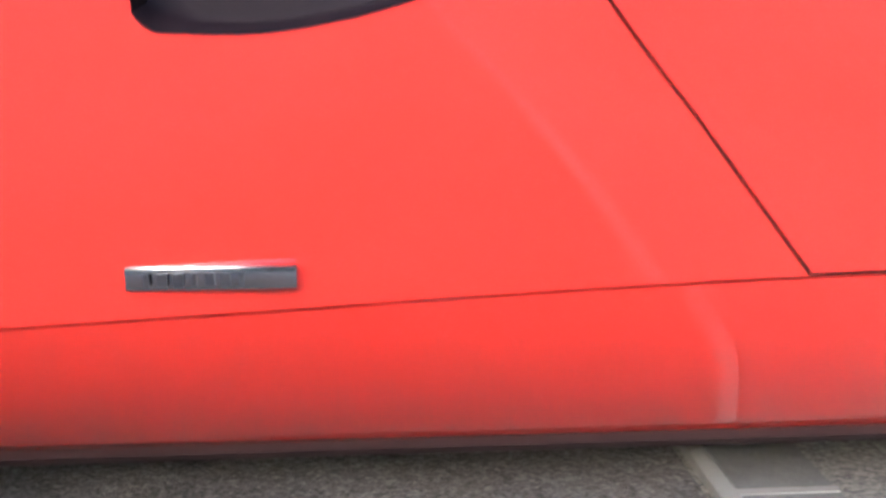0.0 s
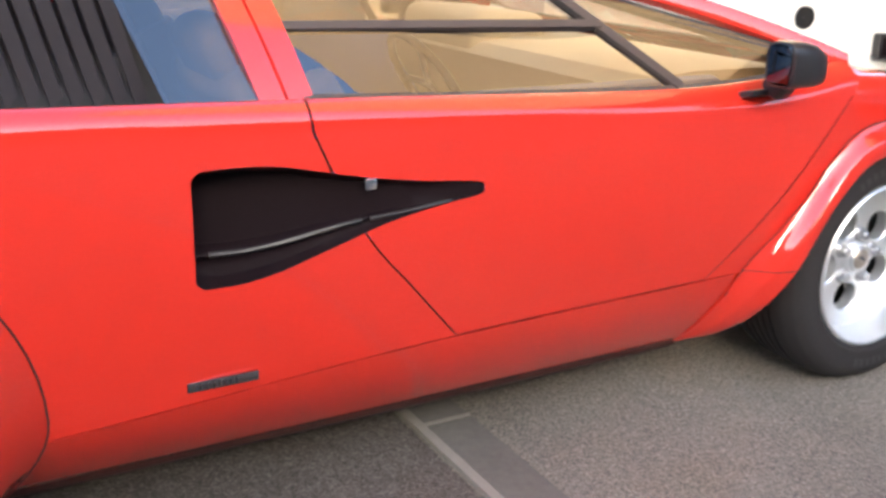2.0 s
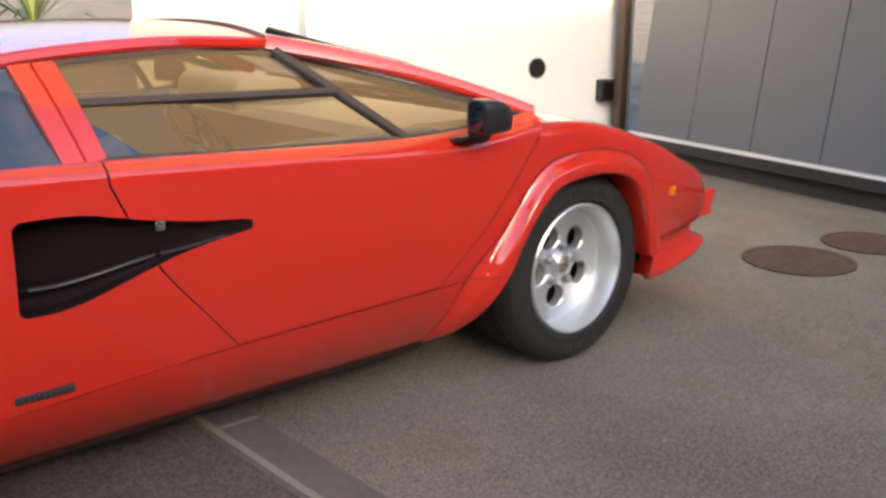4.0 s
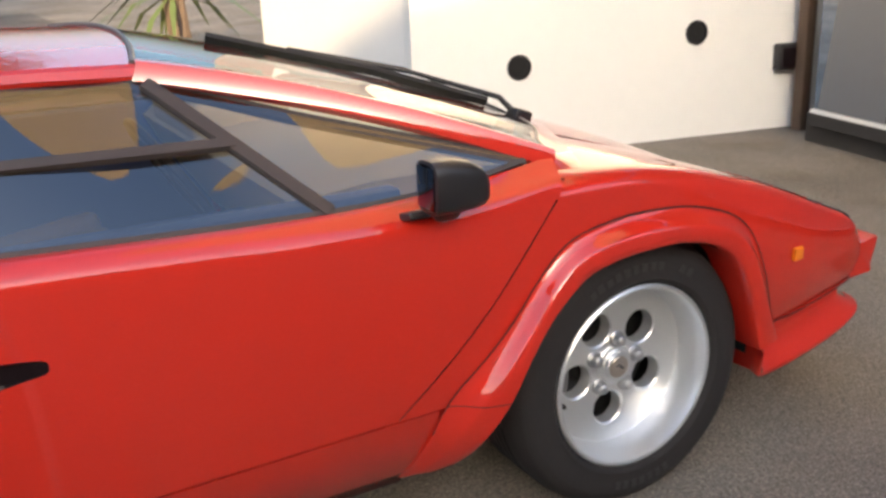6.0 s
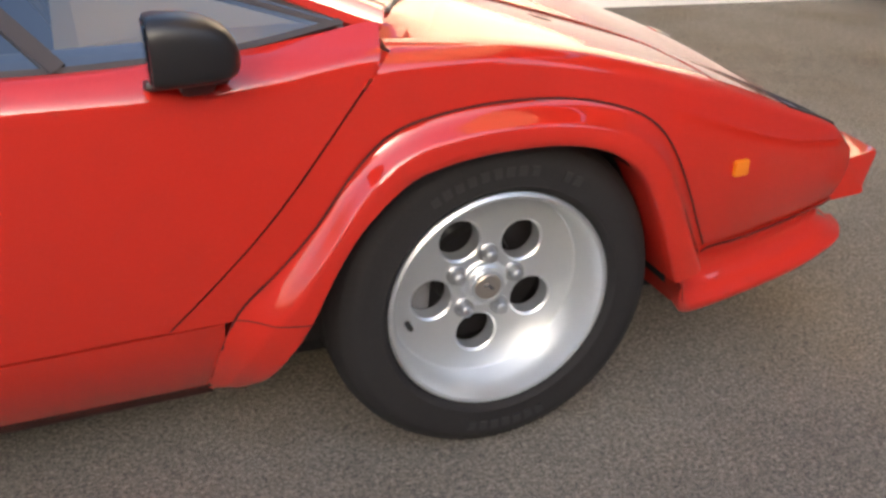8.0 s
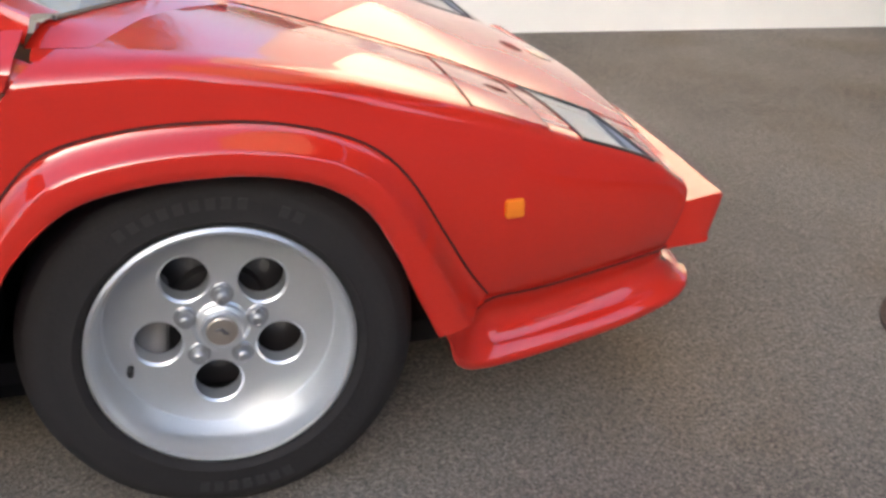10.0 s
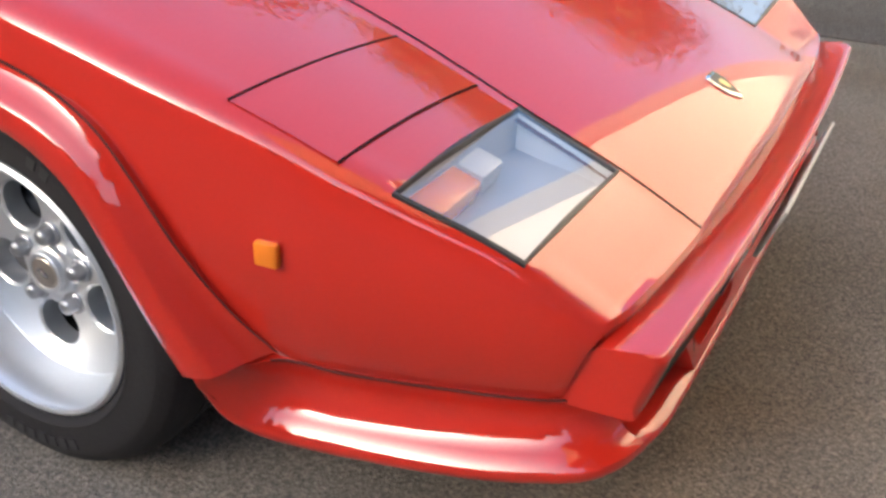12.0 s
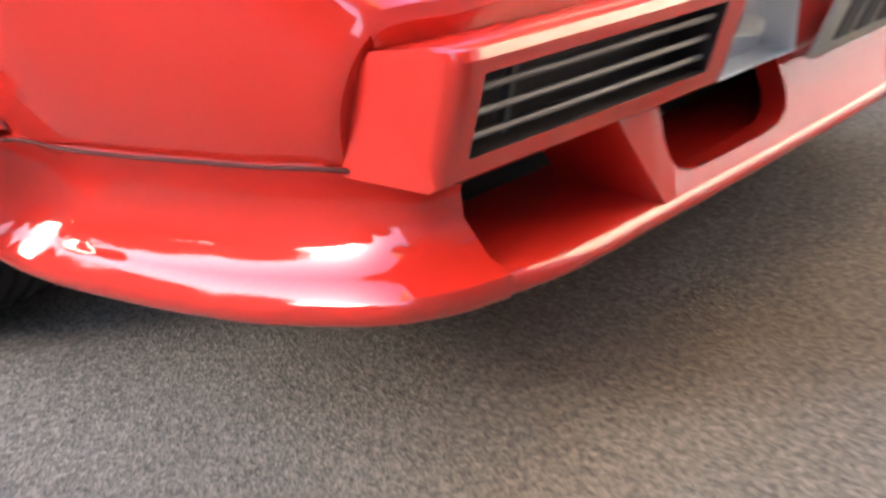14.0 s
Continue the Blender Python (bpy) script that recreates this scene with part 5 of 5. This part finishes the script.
def wheel(x, sgn, r_tyre, r_rim, width, out, label):
    bm = lathe([(r_rim - 0.006, 0.028), (r_rim, 0.036), (r_rim, 0.043), (r_rim - 0.005, 0.047), (r_rim - 0.010, 0.045), (r_rim - 0.0125, 0.038), (r_rim - 0.015, 0.034), (r_rim - 0.0205, 0.0), (r_rim - 0.0235, FACE + 0.0015), (r_rim - 0.025, FACE), (r_rim - 0.046, FACE - 0.0015)], 64)
    disc_with_holes(bm, 0.062, r_rim - 0.0255, 0.101, 0.0375, FACE)
    hub = [(0.062, 0.0), (0.046, 0.0005), (0.0425, 0.003), (0.040, 0.009), (0.036, 0.0115), (0.034, 0.0115), (0.0335, 0.019), (0.0320, 0.0205), (0.0270, 0.0205), (0.0260, 0.0165), (0.001, 0.0160)]
    lathe([(r, a + FACE) for r, a in hub], 40, bm)
    bmesh.ops.remove_doubles(bm, verts=bm.verts, dist=0.0004)
    w = part("wheel", bm, SILVER, car, label, 28)
    prof = [(r_rim - 0.02, -width), (r_rim + 0.05, -width - 0.005), (r_tyre - 0.006, -width + 0.015), (r_tyre, -width + 0.04)]
    for k in range(5):
        g0 = -width + 0.05 + k * (width - 0.06) / 5
        prof += [(r_tyre, g0), (r_tyre - 0.007, g0 + 0.002), (r_tyre - 0.007, g0 + 0.009), (r_tyre, g0 + 0.011)]
    prof += [(r_tyre, 0.0), (r_tyre - 0.004, 0.016), (r_tyre - 0.014, 0.034), (r_tyre - 0.016, 0.038), (r_tyre - 0.034, 0.050), (r_tyre - 0.036, 0.051), (r_tyre - 0.055, 0.054), (r_rim + 0.018, 0.050), (r_rim + 0.014, 0.052), (r_rim + 0.008, 0.048), (r_rim + 0.001, 0.038), (r_rim - 0.01, 0.028)]
    tyre = part("tyre", lathe(prof, 72), RUBBER, w, "black road tyre with raised sidewall marks", 40)
    for a0, n in ((122, 9), (66, 2), (-70, 7)):
        for k in range(n):
            a, b = radians(a0 - k * 5.2), radians(a0 - k * 5.2 - 3.2)
            r0, r1 = r_tyre - 0.064, r_tyre - 0.047
            ring = lambda s: [(r * math.cos(t), -s, r * math.sin(t)) for r, t in ((r0, a), (r0, b), (r1, b), (r1, a))]
            bm = grid([ring(0.050), ring(0.0555)], closed=True)
            bm.verts.ensure_lookup_table()
            bm.faces.new([bm.verts[4 + q] for q in range(4)])
            part("sidewall_mark", bm, RUBBER_PALE, tyre)
    for k in range(5):
        a = radians(84 + 72 * k)
        bm = lathe([(0.0185, -0.001), (0.0183, 0.003), (0.0165, 0.0045), (0.0135, 0.0045), (0.0130, 0.006), (0.0124, 0.017), (0.0105, 0.0205), (0.006, 0.0225), (0.001, 0.0228)], 18)
        nut = part("wheel_nut", bm, NUT, w, sharp=40)
        nut.location = (0.0585 * math.cos(a), -FACE, 0.0585 * math.sin(a))
    cap = part("hub_cap", lathe([(0.0250, 0.0162), (0.0245, 0.0185), (0.0225, 0.0200), (0.001, 0.0215)], 32), CAP, w, "dull bronze-silver centre cap")
    cap.location = (0, -FACE, 0)
    part("cap_device", tube([(-0.010, -0.0210, 0.004), (-0.002, -0.0225, 0.007), (0.004, -0.0228, 0.000), (0.010, -0.0215, -0.004)], [0.002, 0.003, 0.0035, 0.002], 6), STEEL, cap)
    part("brake_caliper", box((0.075, 0.06, 0.15), (-0.118, 0.102, 0.0), Euler((0, 0.1, 0)).to_matrix(), 0.02, segments=3), CALIPER, w, "grey cast brake caliper")
    valve = part("valve", tube([(0, 0.0, 0), (0, -0.022, 0)], 0.005, 8), SEAL, w)
    valve.location = (-0.146, -FACE, -0.055)
    bm = lathe([(0.150, -0.125), (0.152, -0.115), (0.150, -0.105), (0.08, -0.105), (0.075, -0.09), (0.001, -0.09)], 40)
    part("brake_disc", bm, BLACK, w, "dark brake disc")
    part("barrel", lathe([(r_rim - 0.028, FACE - 0.003), (r_rim - 0.035, -0.08), (r_rim - 0.025, -width + 0.02)], 48), BLACK, w)
    w.matrix_basis = pose(x, sgn * out, HUB_Z if r_tyre < 0.32 else r_tyre - 0.002, 0, 0, 0 if sgn < 0 else 180)
    return w


wheel(0.011, -1, 0.302, 0.2045, 0.175, 0.733, "silver five-hole alloy front wheel")
wheel(0.011, 1, 0.302, 0.2045, 0.175, 0.733, "silver five-hole alloy front wheel")
wheel(-2.47, -1, 0.325, 0.208, 0.29, 0.90, "silver five-hole alloy rear wheel")
wheel(-2.47, 1, 0.325, 0.208, 0.29, 0.90, "silver five-hole alloy rear wheel")


def liner_bm():
    rows = []
    for i in range(25):
        a = radians(-5 + 190 * i / 24)
        c = (0.01 + 0.355 * math.cos(a), 0.28 + 0.325 * math.sin(a))
        rows.append([(c[0], -0.74, c[1]), (c[0], -0.45, c[1])])
    bm = grid(rows)
    grid([[(-0.45, -0.46, 0.19), (0.36, -0.46, 0.19)], [(-0.45, -0.46, 0.56), (0.36, -0.46, 0.56)]], bm)
    grid([[(-0.40, -0.64, 0.23), (-0.40, -0.45, 0.23)], [(-0.42, -0.73, 0.34), (-0.42, -0.45, 0.34)], [(-0.36, -0.79, 0.50), (-0.36, -0.45, 0.50)], [(-0.26, -0.80, 0.62), (-0.26, -0.45, 0.62)]], bm)
    return bm


both("wheel_housing", liner_bm, DARK, car, "black wheel housing")
both("wing_return", lambda: grid([[(0.392, -0.762, 0.200), (0.400, -0.62, 0.190), (0.402, -0.46, 0.190)], [(0.372, -0.782, 0.262), (0.378, -0.64, 0.262), (0.380, -0.46, 0.262)], [(0.352, -0.795, 0.345), (0.360, -0.66, 0.345), (0.362, -0.46, 0.345)]]), RED, spoiler, "red inner return behind the wheel arch")

# ---- inside the cabin ----
def seat_bm():
    bm = box((0.50, 0.46, 0.14), (-1.02, -0.36, 0.36), Euler((0, radians(-8), 0)).to_matrix(), 0.05, segments=4)
    box((0.14, 0.46, 0.56), (-1.33, -0.36, 0.58), Euler((0, radians(-30), 0)).to_matrix(), 0.055, bm, 4)
    box((0.10, 0.30, 0.14), (-1.47, -0.36, 0.83), Euler((0, radians(-25), 0)).to_matrix(), 0.045, bm, 4)
    for s in (-1, 1):
        box((0.12, 0.07, 0.46), (-1.27, -0.36 + s * 0.21, 0.60), Euler((0, radians(-30), 0)).to_matrix(), 0.03, bm, 3)
        box((0.46, 0.07, 0.09), (-1.03, -0.36 + s * 0.21, 0.42), Euler((0, radians(-8), 0)).to_matrix(), 0.03, bm, 3)
    return bm


both("seat", seat_bm, SEAT_TAN, car, "worn tan leather bucket seat")
dash_sec = [(-0.12, 0.70), (-0.15, 0.758), (-0.30, 0.772), (-0.50, 0.774), (-0.60, 0.764), (-0.635, 0.735), (-0.60, 0.66), (-0.46, 0.45), (-0.15, 0.45)]
dash_rows = [[(x, y, z) for x, z in dash_sec] for y in np.linspace(-0.62, 0.62, 9)]
bm = grid(dash_rows, closed=True)
bm.faces.new([bm.verts.new(p) for p in dash_rows[0]])
bm.faces.new([bm.verts.new(p) for p in dash_rows[-1]])
dash = part("dashboard", bm, TAN, car, "tan leather dashboard")
part("instrument_hood", box((0.26, 0.44, 0.13), (-0.50, 0.33, 0.775), Euler((0, radians(4), 0)).to_matrix(), 0.045, segments=4), TAN, dash)
part("headlining", grid([[(x, y, 0.985 + 0.016 * (1 - (y / 0.47) ** 2) - 0.10 * max(0, (-1.2 - x)) ** 1.2) for y in np.linspace(-0.44, 0.44, 9)] for x in np.linspace(-0.90, -1.75, 9)]), TAN, car, "pale tan roof lining")
bm = bmesh.new()
ring_pts = [Vector((0, 0.17 * math.cos(t), 0.17 * math.sin(t))) for t in np.linspace(0, 2 * math.pi, 33)]
turn = Euler((0, radians(-32), 0)).to_matrix()
tube([turn @ p + Vector((-0.64, 0.34, 0.62)) for p in ring_pts], 0.013, 8, bm, caps=False)
for t in (0, 2.1, 4.2):
    tube([Vector((-0.64, 0.34, 0.62)), turn @ Vector((0, 0.17 * math.cos(t), 0.17 * math.sin(t))) + Vector((-0.64, 0.34, 0.62))], 0.010, 6, bm)
part("steering_wheel", bm, BLACK, car, "black three-spoke steering wheel")
part("tunnel", box((1.1, 0.24, 0.30), (-0.9, 0, 0.42), bevel=0.04), LEATHER, car)
part("bulkhead", box((0.05, 1.2, 0.55), (-1.62, 0, 0.60), Euler((0, radians(-18), 0)).to_matrix(), 0.02), CARPET, car)
part("cabin_floor", box((1.4, 1.25, 0.04), (-0.95, 0, 0.22)), CARPET, car)
both("door_card", lambda: box((1.02, 0.05, 0.42), (-0.97, -0.650, 0.560), bevel=0.02), LEATHER, car, "dark blue leather door lining")
part("interior_mirror", box((0.03, 0.20, 0.05), (-0.80, 0.0, 0.965), bevel=0.012), BLACK, car)

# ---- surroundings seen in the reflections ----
# unseen walls added to block the low sun and form the reflected skyline
south = finish("wall_sun_block", wall_slab(Vector((-1.5, -15, 0)), Vector((-13, -15, 0)), 6.55, 0.4), WALL_BACKLIT)
tagged(south, "unseen wall added to keep the sun off the car, shade in its colour", "wall", kind="structure")
for name, x0, x1, h in (("wall_skyline_east", 26, -1.48, 5.0), ("wall_skyline_west", -13.02, -40, 4.6)):
    low = finish(name, wall_slab(Vector((x0, -15.2, 0)), Vector((x1, -15.2, 0)), h, 0.4), WALL_BACKLIT)
    tagged(low, "unseen skyline wall added far across the forecourt, shade in its colour", "wall", kind="structure")


def tree(x, y, height, spread, seed, leaves=900, leaf=1.0):
    rng = random.Random(seed)
    t = thing("tree", "broad leafy green tree behind the wall", "tree", (x, y, 0), "trees")
    top = height * 0.55
    bm = tube([(0, 0, 0), (0.08, 0.03, top * 0.5), (0.0, 0.1, top), (0.1, 0.0, height * 0.85)], [0.22, 0.16, 0.11, 0.03], 10)
    ends = []
    for k in range(9):
        a, z0 = rng.uniform(0, 6.28), rng.uniform(0.35, 0.75) * height
        e = Vector((math.cos(a) * spread * rng.uniform(0.5, 0.9), math.sin(a) * spread * rng.uniform(0.5, 0.9), z0 + height * rng.uniform(0.08, 0.25)))
        tube([(0, 0.05, z0 * 0.8), e * 0.5 + Vector((0, 0, z0 * 0.45)), e], [0.08, 0.05, 0.015], 6, bm)
        ends.append(e)
    part("trunk", bm, BARK, t)
    ends.append(Vector((0, 0, height * 0.9)))
    gen = np.random.default_rng(seed)
    tips = np.array([tuple(e) for e in ends])
    c = tips[gen.integers(0, len(tips), leaves)] + gen.normal(0, 1, (leaves, 3)) * (spread * 0.28, spread * 0.28, height * 0.08)
    u = gen.normal(0, 1, (leaves, 3))
    u /= np.linalg.norm(u, axis=1)[:, None]
    v = np.cross(u, gen.normal(0, 1, (leaves, 3)))
    v /= np.linalg.norm(v, axis=1)[:, None]
    size = gen.uniform(0.028, 0.070, (leaves, 1)) * leaf
    corners = np.stack([c - u * size, c + v * size * 0.5, c + u * size, c - v * size * 0.5], axis=1).reshape(-1, 3)
    verts, faces = corners.tolist(), np.arange(4 * leaves).reshape(-1, 4).tolist()
    me = bpy.data.meshes.new("crown")
    me.from_pydata(verts, [], faces)
    me.materials.append(LEAF)
    ob = new("crown", me)
    ob.parent = t
    return t


tree(-6.5, 8.5, 6.5, 2.2, 3, 110000)
tree(-2.2, 13.5, 7.5, 2.6, 4, 110000)
for x, h, seed in ((-14.2, 7.2, 11), (-11.4, 9.4, 14), (0.6, 6.8, 12), (5.2, 6.2, 13)):
    tree(x, -13.2, h, 1.9, seed, 26000, 2.2)


def palm(x, y, h, seed):
    rng = random.Random(seed)
    t = thing("palm", "spiky palm with narrow drooping fronds", "palm", (x, y, 0))
    part("trunk", tube([(0, 0, 0), (0.02, 0, h * 0.5), (0, 0.03, h)], [0.12, 0.10, 0.09], 10), BARK, t)
    bm = bmesh.new()
    for k in range(60):
        a, up = rng.uniform(0, 6.28), rng.uniform(-0.4, 1.2)
        L = rng.uniform(0.7, 1.0)
        d = Vector((math.cos(a) * math.cos(up), math.sin(a) * math.cos(up), math.sin(up)))
        s = Vector((-math.sin(a), math.cos(a), 0)) * 0.025
        p0, p1, p2 = Vector((0, 0, h)), Vector((0, 0, h)) + d * L * 0.6, Vector((0, 0, h - 0.2)) + d * L
        grid([[p0 - s * 0.3, p0 + s * 0.3], [p1 - s, p1 + s], [p2 - s * 0.1, p2 + s * 0.1]], bm)
    part("frond", bm, PALM, t)
    return t


palm(0.95, 6.3, 0.75, 8)
